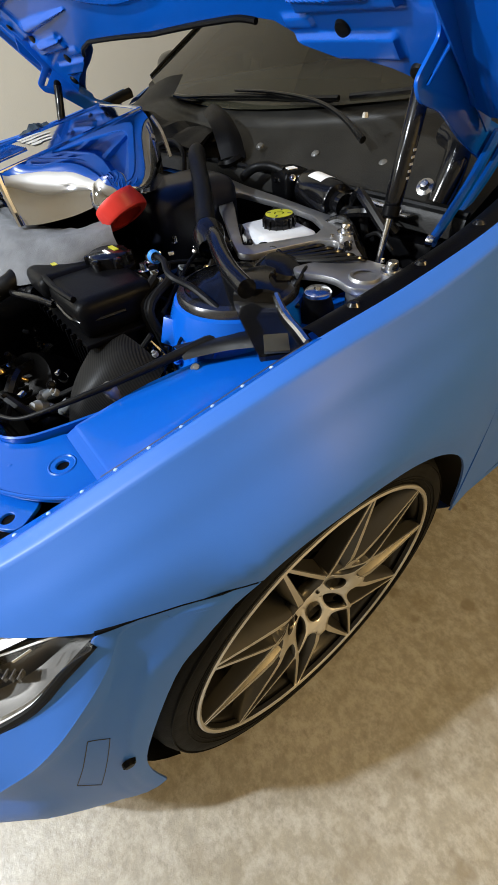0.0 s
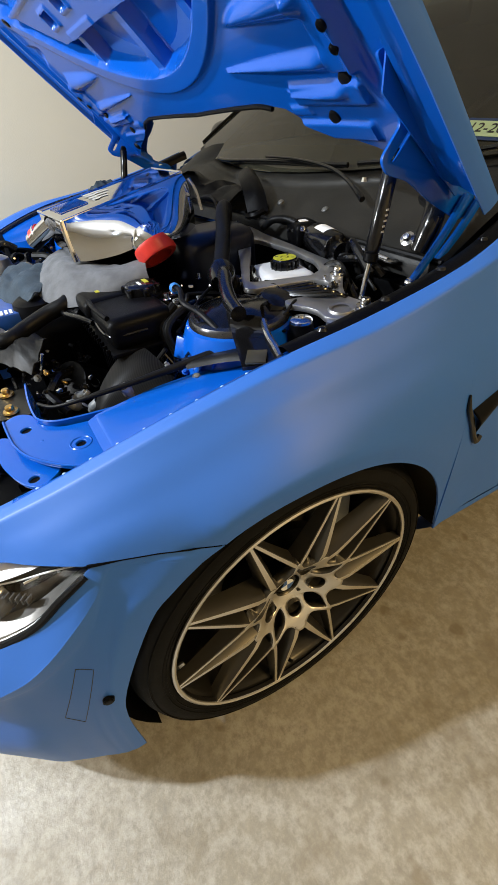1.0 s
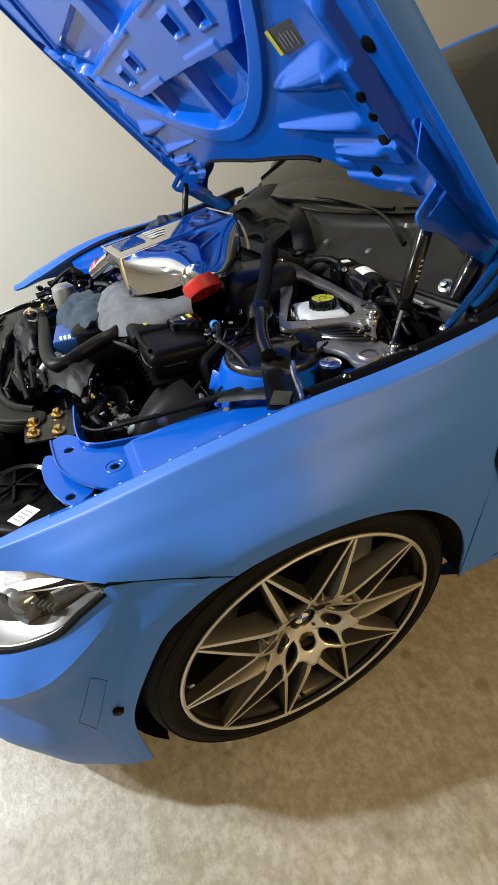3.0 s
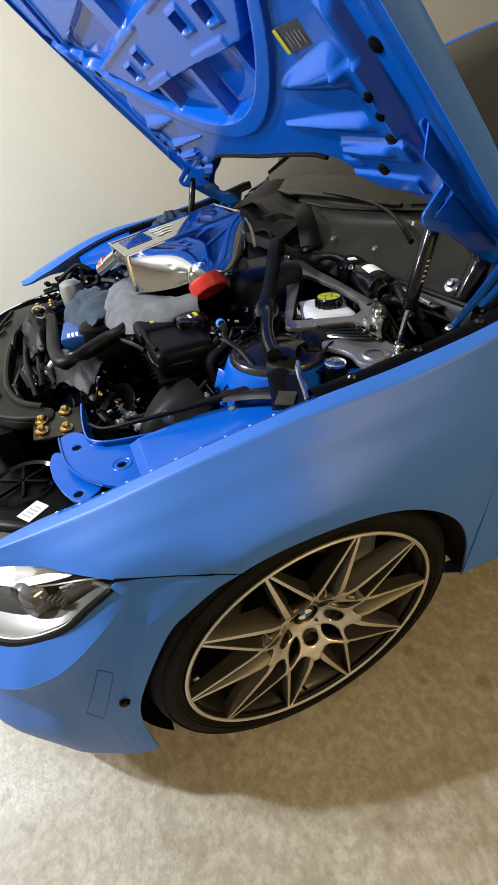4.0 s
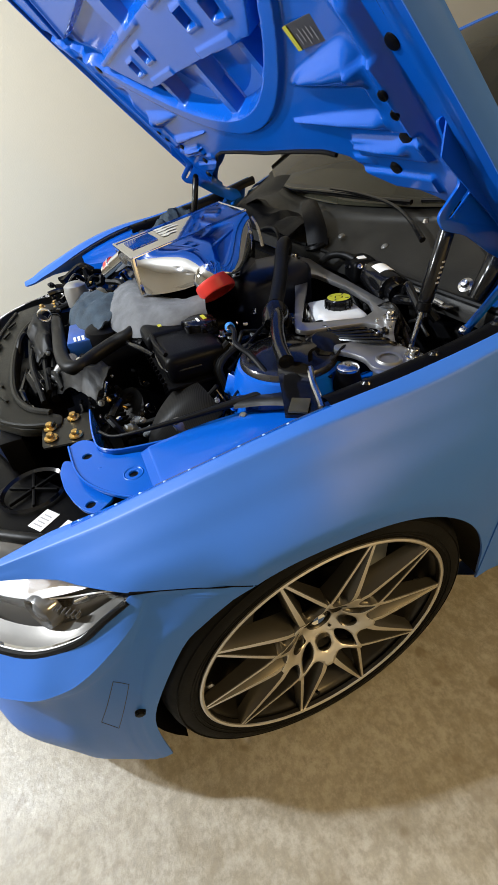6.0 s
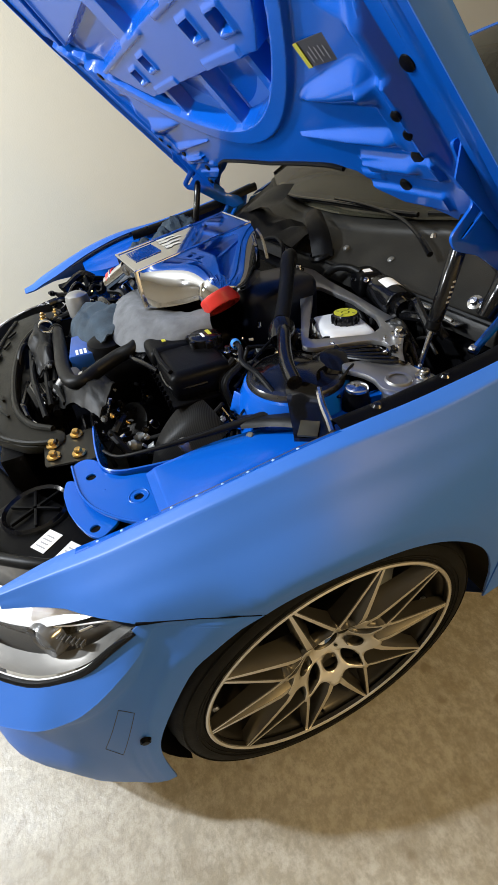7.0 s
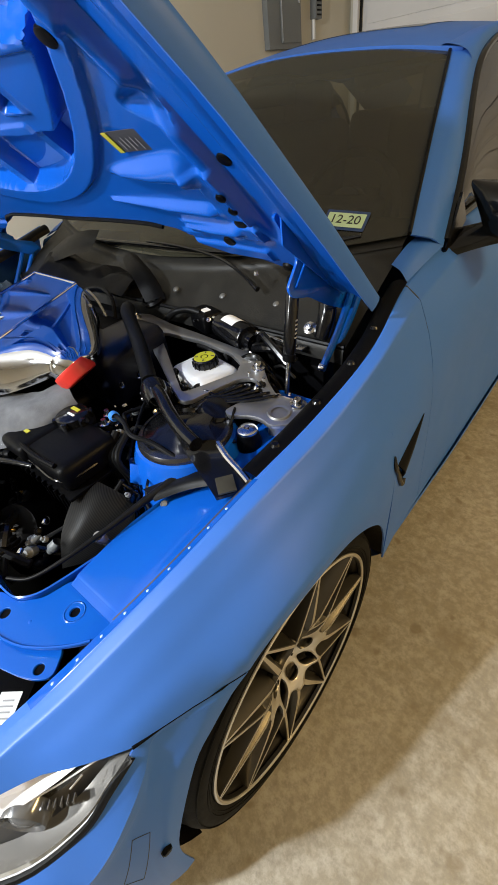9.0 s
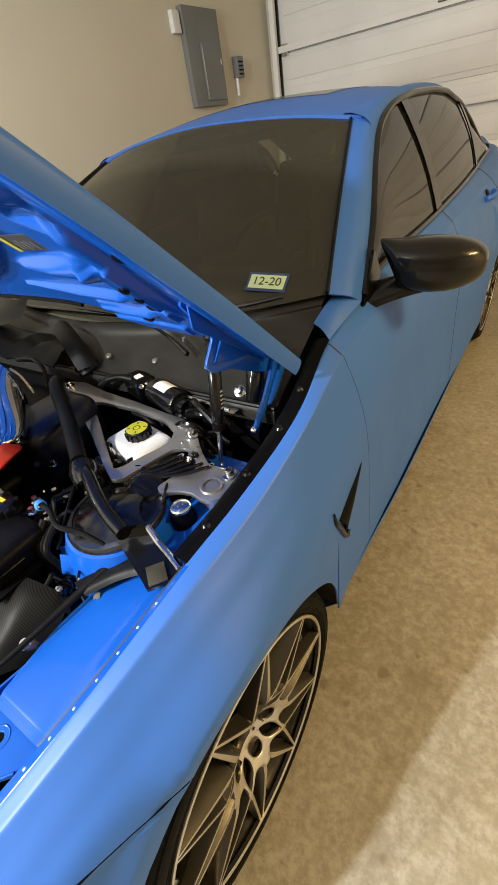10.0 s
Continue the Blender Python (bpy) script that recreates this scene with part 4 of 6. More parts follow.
for x, y, z in ((.588, -.317, .7035), (.679, -.250, .7035), (.698, -.328, .6865)):
    part("hole", lathe([(0, 0), (0.0098, 0), (0.0098, -0.002)], pose(x, y, z), 16), BLACKP, plate)
part("dimple_ring", lathe([(0.013, 0.0), (0.016, 0.0022), (0.019, 0.0)], pose(.679, -.250, .706), 24), GLOSS, plate)
for x, y in ((.635, -.30), (.70, -.225), (.66, -.21)):
    part("weld_spot", lathe([(0, 0.0012), (0.003, 0.001), (0.0045, 0)], pose(x, y, .706), 10), GLOSS, plate)

# bonnet seal
part("bonnet_seal", tube([(.545, -.285, .722), (.585, -.262, .728), (.61, -.21, .738), (.625, -.14, .745), (.638, -.06, .753), (.652, .0, .760), (.660, .035, .764)], 0.01, 6, 10, radii=(.003, .003, .004, .005, .007, .010, .011)), RUBBER, car, "black rubber bonnet seal")

part("seal_block", sheet([[(.612, -.045, .752), (.64, -.05, .757), (.652, -.052, .750)], [(.65, .0, .764), (.675, -.008, .769), (.688, -.012, .762)], [(.69, .030, .776), (.715, .020, .781), (.728, .014, .774)], [(.725, .045, .784), (.745, .034, .788), (.758, .027, .780)]], 4, 4), RUBBER, car, "flat black rubber sealing block")

# front bracket with gold bolts, both sides
for sx in (1, -1):
    br = part("slam_panel_bracket", outline_plate([rounded([(.405, -.398), (.395, -.34), (.400, -.296), (.49, -.292), (.512, -.305), (.500, -.345), (.490, -.398)], 0.01)], 0.004, pose(0, 0, 0.69) @ Matrix.Diagonal((sx, 1, 1, 1))), material("olive_black_metal", (0.006, 0.0055, 0.004), 0.3, 0.0, 20, 0.2, spec=0.3), car, "black metal bracket with gold bolts")
    for x, y in ((.465, -.38), (.424, -.38), (.409, -.332), (.481, -.333)):
        part("gold_bolt", lathe([(0, 0.012), (0.006, 0.012), (0.0075, 0.010), (0.0075, 0.004), (0.013, 0.003), (0.014, 0.0)], pose(sx * x, y, 0.692), 12), GOLD, br, "gold bolt")

# slam panel, radiator, fan
FRAME_IN = ((.368, -.376), (.317, -.423), (.211, -.455), (-.004, -.462), (-.224, -.440), (-.395, -.364))
slam = part("slam_panel", outline_plate([rounded([(-.50, -.40), (-.45, -.475), (-.22, -.522), (0, -.535), (.2, -.528), (.33, -.495), (.405, -.43), (.43, -.36), (.39, -.355)] + list(FRAME_IN) + [(-.43, -.33), (-.47, -.34)], .02)], .014, pose(0, 0, .692), .003), OLIVEP, car, "olive black plastic front panel round the radiator duct")
part("inner_lip", tube([(x, y, .697) for x, y in FRAME_IN], .0075, 5, 8), OLIVEP, slam)
part("outer_lip", tube([(.425, -.37, .698), (.395, -.43, .698), (.325, -.488, .697), (.2, -.518, .697), (0, -.525, .697), (-.22, -.512, .697), (-.44, -.468, .697)], .006, 5, 8), OLIVEP, slam)
thick(part("duct_wall", sheet([[(x, y, .694) for x, y in FRAME_IN], [(x * .97, y + .012, .62) for x, y in FRAME_IN], [(x * .95, y + .02, .54) for x, y in FRAME_IN]], 5, 3), OLIVEP, slam), .003)
for i in range(7):
    part("duct_rib", box((.05, .006, .006), (-.30 + .09 * i, -.497 - .02 * math.cos(i - 3), .700), .001, (0, 0, 8 * (i - 3))), OLIVEP, slam)
part("front_pipe", tube([(.128, -.448, .675), (.25, -.432, .678), (.33, -.397, .682), (.375, -.370, .682)], .004, 5, 8), STEEL, slam, "thin bright pipe")
fb = part("relay_box", box((.13, .075, .07), (.165, -.388, .655), .006, (0, 0, 12)), BLACKP, car, "black finned relay box")
for i in range(5):
    part("box_fin", box((.11, .004, .006), (.168, -.412 + .011 * i, .692), .001, (0, 0, 12)), BLACKS, fb)
part("box_mark", box((.008, .008, .001), (.225, -.395, .6905), 0, (0, 0, 12)), PAPER, fb)
part("radiator", box((0.78, 0.05, 0.40), (0, -.47, .47), 0.01), BLACKP, car, "black radiator")
shroud = part("fan_shroud", lathe([(0.0, 0.02), (0.06, 0.02), (0.065, 0.0), (0.16, 0.0), (0.185, 0.012), (0.20, 0.0), (0.20, -0.03)], axis((0.0, -.42, .48), (0, 1, 0)), 40), BLACKP, car, "black cooling fan shroud")
for i in range(7):
    part("fan_rib", box((0.012, 0.012, 0.15), (0, 0, 0.11), 0.002), BLACKP, shroud).matrix_local = Matrix.Translation((0, -.412, .48)) @ pose(0, 0, 0, 0, 360 / 7 * i, 0)
for i in range(6):
    part("fin", box((0.09, 0.010, 0.006), (0.16, -.375, .60 + 0.014 * i), 0.002), BLACKP, shroud)

# dark tray, firewall, block
part("undertray", box((1.28, 0.95, 0.04), (0, -.03, .26), 0.01), BLACKP, car, "black undertray")
part("firewall", box((1.40, 0.05, 0.52), (0, .45, .52), 0.01), BLACKP, car, "black firewall")
part("engine_block", box((0.42, 0.62, 0.40), (0.02, .05, .56), 0.05, seg=4), BLACKP, car, "black engine block")
part("head_cover", box((0.28, 0.42, 0.09), (0.02, .13, .785), 0.03, seg=4), BLACKP, car, "black cylinder head cover")

# charge cooler on top of the engine
# cream: the wall's reflection in the polished marks, put into their colour
WALL_GLEAM = material("metal_with_wall_reflection", (.62, .58, .46), .45, .3, 30, .1)
FL, F2, RL, RR = Vector((-.050, -.109, .922)), Vector((.190, -.099, .926)), Vector((-.068, .218, .975)), Vector((.150, .208, .976))


def cooler_top(a, b, lift=0.0):
    """A place on the cooler's top panel: a across from the far edge, b from front to back."""
    q = FL.lerp(F2, a).lerp(RL.lerp(RR, a), b)
    q.z += .0012 * (1 - (2 * a - 1) ** 2) + lift
    return q


cool = part("charge_cooler", grid([[cooler_top(a, b) for a in steps(0, 1, 12)] for b in steps(0, 1, 14)]), CHROME, car, "polished metal charge cooler with ribbed top")
thick(cool, 0.004)
part("flared_side", sheet([
    [(.190, -.099, .926), (.197, -.099, .905), (.200, -.098, .875), (.200, -.096, .846)],
    [(.187, -.06, .933), (.212, -.062, .916), (.228, -.066, .884), (.232, -.066, .848)],
    [(.178, .01, .943), (.232, -.01, .928), (.268, -.018, .892), (.274, -.018, .858)],
    [(.166, .08, .955), (.250, .055, .937), (.322, .035, .905), (.330, .032, .880)],
    [(.158, .15, .966), (.228, .14, .950), (.318, .115, .902), (.326, .11, .876)],
    [(.150, .208, .976), (.182, .206, .958), (.214, .20, .912), (.218, .195, .87)]], 6, 6), CHROME, cool, "polished flared outlet side")
part("front_face", sheet([[FL, FL.lerp(F2, .5), F2], [(-.04, -.108, .895), (.075, -.104, .897), (.196, -.100, .895)], [(.0, -.098, .848), (.10, -.095, .846), (.200, -.096, .846)]], 4, 4), CHROME, cool)
part("back_face", sheet([[RL, RL.lerp(RR, .5), RR], [(-.06, .215, .90), (.05, .214, .90), (.16, .205, .90)]], 3, 2), CHROME, cool)
part("far_side", sheet([[FL, FL.lerp(RL, .5), RL], [(-.05, -.105, .86), (-.058, .05, .87), (-.066, .21, .88)]], 3, 2), CHROME, cool)
for line, r in (([FL, F2], .004), ([F2, (.196, -.100, .895), (.200, -.097, .846)], .0065), ([cooler_top(1, b) for b in steps(0, 1, 5)], .0028), ([RL, RR], .0035), ([FL, RL], .0035)):
    part("edge_bar", tube(line, r, 4, 8), CHROME, cool, "polished edge")
for i in range(9):
    a = .20 + .055 * i
    part("rib", tube([cooler_top(a, b, .0012) for b in (.06, .16, .28)], 0.0020, 3, 6), CHROME, cool)
for k, (a, b, sz) in enumerate(((.16, .34, .16), (.30, .33, .20), (.46, .33, .16), (.60, .33, .13))):
    pts = [cooler_top(a + da, b + db, .0014) for da, db in ((-.055, 0), (.045, 0), (.075, sz * .3), (.03, sz * .5), (.06, sz), (-.01, sz * .9), (-.04, sz * .55))]
    bm = bmesh.new()
    bm.faces.new([bm.verts.new(q) for q in pts])
    part("raised_mark", bm, WALL_GLEAM, cool, "polished raised mark coloured like the reflected wall", False)
HOSE_AX = (.56, .19, -.81)
part("outlet_ring", lathe([(.034, -.028), (.040, -.018), (.0425, -.006), (.0415, .004), (.037, .006)], axis((.305, .048, .874), HOSE_AX), 32), CHROME, cool, "polished outlet ring")
part("red_hose", lathe([(0.038, 0.002), (0.0435, 0.004), (0.0445, 0.012), (0.0435, 0.014), (0.0438, 0.030), (0.041, 0.034), (0.03, 0.034)], axis((.305, .048, .874), HOSE_AX), 32), RED, car, "red silicone hose joint")
part("red_hose", lathe([(0.020, 0), (0.022, 0.002), (0.022, 0.026), (0.018, 0.03)], axis((.012, -.125, .886), (-.45, -.45, -.35)), 24), RED, car, "small red silicone hose joint")
part("pipe_stub", tube([(.05, -.10, .905), (.02, -.125, .885), (-.01, -.148, .865)], 0.021, 5, 14), CHROME, cool)
part("hose_clip", lathe([(.0225, 0), (.0240, .001), (.0240, .007), (.0225, .008)], axis((.010, -.127, .884), (-.45, -.45, -.35)), 24), STEEL, cool)
part("plenum", box((0.15, 0.20, 0.16), (.25, .21, .79), 0.04, seg=4), material("navy_plastic", (0.002, 0.004, 0.014), 0.35), car, "dark navy airbox behind the cooler")
# throttle hardware at the back of the cooler
for i in range(4):
    part("cooler_bolt", lathe([(0, 0.014), (0.005, 0.014), (0.006, 0.01), (0.006, -0.01)], axis((.205 + .02 * i, .185 - .03 * i, .93 - .02 * i), (.6, .3, .5)), 10), STEEL, cool)
part("bracket", tube([(.185, .21, .965), (.20, .218, .94), (.215, .22, .90)], 0.004, 4, 8), STEEL, cool)

# expansion tank
tank = part("expansion_tank", box((0.20, 0.13, 0.06), (.405, -.065, .775), 0.022, seg=4), BLACKP, car, "black plastic coolant tank with moulded lid")
part("tank_lower", box((0.17, 0.12, 0.20), (.41, -.06, .64), 0.015), BLACKP, tank)
part("tank_flange", box((0.215, 0.145, 0.008), (.407, -.064, .745), 0.003), BLACKP, tank)
for i in range(9):
    part("flange_rib", box((0.004, 0.008, 0.012), (.315 + .022 * i, -.139, .747), 0.001), BLACKP, tank)
part("tank_bulge", box((0.09, 0.11, 0.04), (.335, -.085, .790), 0.018, seg=4), BLACKP, tank)
capm = pose(.385, -.02, .802)
capx = part("screw_cap", lathe([(0, 0.022), (0.028, 0.022), (0.033, 0.019), (0.034, 0.002), (0.030, -0.002), (0.026, -0.02)], capm, 24), BLACKS, tank, "black screw cap with yellow print")
for i in range(6):
    part("grip", box((0.012, 0.014, 0.018), (0, 0, 0), 0.004), BLACKS, capx).matrix_local = capm @ pose(0.034 * math.cos(i * math.pi / 3), 0.034 * math.sin(i * math.pi / 3), 0.010, 0, 0, 60 * i)
part("yellow_print", box((0.026, 0.008, 0.001), (-.002, .012, .0226)), YELLOW, capx).matrix_local = capm
part("white_print", box((0.022, 0.005, 0.001), (.006, -.004, .0226)), PAPER, capx).matrix_local = capm
part("yellow_mark", box((0.014, 0.008, 0.001), (.345, -.10, .8155)), YELLOW, tank)
part("hard_line", tube([(.25, -.165, .765), (.30, -.17, .775), (.36, -.15, .778), (.40, -.135, .776)], 0.006, 5, 10), BLACKS, tank)

# cone filter
WEAVE = material("carbon_weave", (0.009, 0.009, 0.0085), 0.4, 0, 120, 0.3, spec=0.08)
nw = WEAVE.node_tree
band = nw.nodes.new("ShaderNodeTexWave")
band.wave_type, band.bands_direction = "BANDS", "DIAGONAL"
band.inputs["Scale"].default_value, band.inputs["Distortion"].default_value = 105, 0.2
tone = nw.nodes.new("ShaderNodeMix")
tone.data_type = "RGBA"
tone.inputs["A"].default_value, tone.inputs["B"].default_value = (0.0025, 0.0025, 0.0025, 1), (0.014, 0.0135, 0.0125, 1)
place = nw.nodes.new("ShaderNodeTexCoord")
nw.links.new(place.outputs["Object"], band.inputs["Vector"])
nw.links.new(band.outputs["Fac"], tone.inputs["Factor"])
nw.links.new(tone.outputs["Result"], nw.nodes["Principled BSDF"].inputs["Base Color"])
cone = part("air_intake_cone", sheet([
    [(.528, -.211, .640), (.514, -.184, .688), (.503, -.146, .723), (.492, -.104, .744), (.500, -.080, .748)],
    [(.545, -.200, .648), (.545, -.172, .694), (.542, -.135, .722), (.535, -.098, .740), (.530, -.074, .744)],
    [(.565, -.178, .650), (.570, -.150, .684), (.572, -.120, .706), (.568, -.090, .724), (.562, -.066, .732)],
    [(.580, -.150, .642), (.590, -.125, .668), (.598, -.100, .685), (.597, -.078, .700), (.590, -.056, .708)],
], 6, 6), WEAVE, car, "carbon fibre intake funnel")
thick(cone, .003)
part("sensor", lathe([(0, 0.028), (0.008, 0.028), (0.010, 0.025), (0.010, 0.010), (0.007, 0.008), (0.007, -0.02)], axis((.612, -.145, .716), (.25, -.25, .8)), 16), CLEAR, cone, "small silver sensor")

# strut brace
bm_pose = pose(0, 0, 0.834, 0, 2.2, 0)
brace = part("strut_brace", outline_plate([rounded([(.10, .370), (.16, .386), (.26, .372), (.376, .368), (.50, .358), (.545, .357), (.602, .329), (.656, .279), (.695, .252), (.729, .256), (.757, .266), (.777, .245), (.774, .190), (.745, .168), (.715, .176), (.690, .170), (.659, .150), (.643, .158), (.652, .193), (.676, .216), (.680, .236), (.652, .262), (.617, .277), (.592, .258), (.573, .194), (.561, .145), (.545, .133), (.505, .152), (.358, .234), (.247, .290), (.12, .335)], 0.010),
              rounded([(.268, .318), (.285, .332), (.401, .343), (.505, .335), (.557, .311), (.575, .273), (.557, .229), (.535, .172), (.523, .156), (.464, .193), (.36, .262)], 0.010)], 0.008, bm_pose, 0.0012), ALU, car, "brushed aluminium strut brace plate")
for x, y in ((.605, .312), (.752, .245), (.135, .352)):
    part("brace_bolt", lathe([(0, 0.016), (0.007, 0.016), (0.009, 0.013), (0.009, 0.005), (0.015, 0.004), (0.016, 0.0)], bm_pose @ pose(x, y, 0), 14), STEEL, brace, "bright bolt")
part("brace_cup", lathe([(0.016, 0.004), (0.021, 0.005), (0.0235, 0.0), (0.0235, -0.045), (0.018, -0.045), (0.016, 0.0)], bm_pose @ pose(.738, .205, 0), 28), ALU, brace, "turned aluminium cup")
for x, y in ((.60, .285), (.64, .285), (.72, .265)):
    part("dowel", lathe([(0, 0.004), (0.003, 0.004), (0.004, 0.0)], bm_pose @ pose(x, y, 0), 10), STEEL, brace)

# brake fluid reservoir
res = part("fluid_reservoir", box((0.135, 0.105, 0.070), (.480, .265, .775), 0.02, (0, 0, -12), seg=4), WHITEP, car, "milky white brake fluid bottle")
part("reservoir_shoulder", lathe([(0.046, -0.015), (0.042, 0.0), (0.034, 0.008), (0.03, 0.012)], pose(.478, .275, .795), 28), WHITEP, res)
rc = part("reservoir_cap", lathe([(0, 0.028), (0.024, 0.028), (0.027, 0.025), (0.0285, 0.0), (0.027, -0.002)], pose(.482, .272, .802), 28), BLACKS, res, "black cap with yellow printed top")
part("cap_print", lathe([(0.009, 0.0288), (0.0245, 0.0288), (0.0245, 0.0280), (0.009, 0.0280)], pose(.482, .272, .802), 28), YELLOW, rc)
part("cap_dot", lathe([(0, 0.0292), (0.0065, 0.0288), (0.0065, 0.0280)], pose(.482, .272, .802), 20), YELLOW, rc)
for i in range(14):
    a = i * math.pi / 7
    part("cap_rib", box((0.004, 0.003, 0.022), (.482 + .0285 * math.cos(a), .272 + .0285 * math.sin(a), .814), 0.001, (0, 0, math.degrees(a))), BLACKS, rc)
for k in range(4):
    part("cap_bar", box((0.007, 0.0026, 0.0006), (0.0185, 0, 0.0291)), INK, rc).matrix_local = pose(.482, .272, .802, 0, 0, 35 + 90 * k)
part("level_cable", tube([(.462, .205, .775), (.450, .205, .805), (.440, .215, .815), (.435, .225, .795), (.44, .215, .765)], 0.004, 6, 8), RUBBER, res)
part("level_plug", lathe([(0, 0.02), (0.008, 0.018), (0.009, 0.0), (0.006, -0.01)], pose(.462, .205, .76), 12), BLACKP, res)
part("level_base", box((0.03, 0.03, 0.03), (.445, .215, .745), 0.006), material("amber_plastic", (0.25, 0.14, 0.04), 0.4), res)

# valve block between brace and tower
vb = part("valve_block", box((0.10, 0.09, 0.09), (.630, .235, .750), 0.01), BLACKP, car, "grey brake valve block with black pipes")
for i in range(5):
    part("brake_pipe", tube([(.615 + .02 * i, .26, .80), (.62 + .02 * i, .235, .815), (.60 + .015 * i, .20, .812), (.56, .17 - .006 * i, .80)], 0.0035, 5, 8), BLACKS, vb)
    part("union_nut", lathe([(0, 0.012), (0.006, 0.012), (0.007, 0.0)], pose(.615 + .02 * i, .26, .79), 6), STEEL, vb)

plug = part("tower_bush", lathe([(0, 0.022), (0.016, 0.022), (0.020, 0.018), (0.021, 0.008), (0.024, 0.0), (0.026, -0.015), (0.022, -0.03)], pose(.707, .145, .775), 28), BLACKP, car, "black rubber bush with bright cap")
part("bush_cap", lathe([(0, 0.030), (0.005, 0.030), (0.006, 0.027), (0.016, 0.026), (0.0195, 0.023), (0.0195, 0.019)], pose(.707, .145, .775), 28), STEEL, plug, "bright steel cap")
part("small_plate", outline_plate([rounded([(.63, .105), (.68, .095), (.70, .12), (.65, .135)], 0.004)], 0.003, pose(0, 0, .783)), BLACKS, car)
part("plate_nut", lathe([(0, 0.004), (0.006, 0.0035), (0.008, 0.0)], pose(.665, .112, .784), 14), WHITEP, car)

# bonnet catch across the wing
latch = part("bonnet_catch", sheet([
    [(.600, .105, .815), (.625, .120, .820), (.650, .118, .822)],
    [(.62, .075, .820), (.645, .090, .824), (.665, .092, .824)],
    [(.655, .040, .818), (.685, .062, .822), (.700, .072, .820)],
    [(.665, .032, .800), (.695, .056, .800), (.712, .068, .800)],
    [(.735, .005, .786), (.762, .032, .790), (.775, .046, .792)],
    [(.765, -.008, .786), (.787, .018, .790), (.798, .035, .792)],
], 3, 3), BLACKS, car, "black steel catch bracket over the wing")
thick(latch, 0.006)
part("bright_edge", tube([(.700, .074, .814), (.730, .063, .802), (.770, .050, .799), (.796, .040, .798)], 0.0055, 5, 8), STEEL, latch, "bright worn edge")
part("step_face", box((0.035, 0.03, 0.004), (.765, .018, .794), 0.001, (0, 4, -38)), material("worn_olive_metal", (0.16, 0.14, 0.08), 0.35, 0.8, 15, 0.3), latch)

# big intake duct and black pipes
part("intake_duct", tube([(.15, .30, .80), (.18, .30, .86), (.215, .285, .895), (.255, .255, .897), (.348, .202, .872), (.41, .163, .852), (.460, .130, .838)], 0.0165, 6, 14), RUBBER, car, "black rubber intake duct")
part("duct_joint", lathe([(0.020, 0), (0.026, 0.004), (0.027, 0.025), (0.022, 0.042), (0.016, 0.055)], axis((.475, .125, .834), (.7, -.5, -.15)), 24), BLACKS, car, "shiny black duct joint")
part("duct_elbow", tube([(.49, .118, .838), (.53, .100, .842), (.585, .072, .838), (.64, .05, .834), (.69, .036, .832)], 0.013, 5, 12), BLACKS, car, "shiny black pipe")
part("arched_hose", tube([(-.10, .36, .875), (-.05, .36, .887), (.0, .36, .888), (.045, .35, .868), (.06, .33, .82)], 0.006, 5, 8), RUBBER, car)
part("bulb_cover", lathe([(0, 0.05), (0.03, 0.045), (0.05, 0.02), (0.055, -0.01), (0.05, -0.04)], axis((.612, .150, .770), (.3, .1, .9)), 28), BLACKS, car, "black rounded cover")
part("cable_arc", tube([(.64, .19, .80), (.66, .165, .81), (.67, .14, .80), (.665, .12, .785)], 0.003, 5, 8), RUBBER, car)

# wiper motor
wm = part("wiper_motor", lathe([(0, 0), (0.024, 0.0), (0.031, 0.006), (0.033, 0.012), (0.033, 0.115), (0.030, 0.121), (0.020, 0.123), (0.020, 0.148), (0.0, 0.148)], axis((.400, .418, .832), (.95, -.26, -.03)), 28), BLACKS, car, "black wiper motor with a white label")
part("motor_label", grid([[axis((.400, .418, .832), (.95, -.26, -.03)) @ Vector((0.0336 * math.cos(a), 0.0336 * math.sin(a), z)) for a in [radians(40 + 9 * k) for k in range(10)]] for z in (0.035, 0.085)]), PAPER, wm, "silver label")
part("gear_case", box((0.085, 0.06, 0.055), (.345, .425, .832), 0.014, (0, 0, -18), seg=3), BLACKP, wm)
part("case_label", box((0.024, 0.02, 0.001), (.352, .42, .8605), 0, (0, 0, -18)), PAPER, wm)
part("motor_loom", tube([(.25, .37, .84), (.28, .38, .86), (.31, .40, .862), (.34, .41, .855)], 0.009, 5, 10), RUBBER, wm)

# wiring on the tower front and blue connector
for i in range(5):
    part("wiring_loom", tube([(.47 + .01 * i, -.01 + .008 * i, .80 - .01 * (i % 2)), (.478 + .012 * i, -.03, .77), (.49 + .014 * i, -.045 + .006 * i, .70), (.50 + .01 * i, -.06, .62)], 0.005 + 0.0015 * (i % 3), 5, 8), RUBBER, car, "black wiring loom")
part("sensor_lead", tube([(.47, .02, .825), (.52, .012, .832), (.56, -.002, .825), (.60, .012, .812), (.66, .02, .79)], 0.005, 6, 8), RUBBER, car)
part("blue_connector", lathe([(0.008, 0), (0.010, 0.002), (0.010, 0.012), (0.008, 0.014)], axis((.475, .018, .826), (.9, -.15, .1)), 14), material("blue_plastic", (0.03, 0.2, 0.6), 0.4), car, "small blue connector clip")
for x, y, z in ((.445, .01, .80), (.43, .03, .805), (.34, .13, .79), (.36, .17, .80)):
    part("clamp_bolt", lathe([(0, 0.01), (0.005, 0.01), (0.006, 0.0), (0.010, -0.001)], pose(x, y, z), 10), STEEL, car)

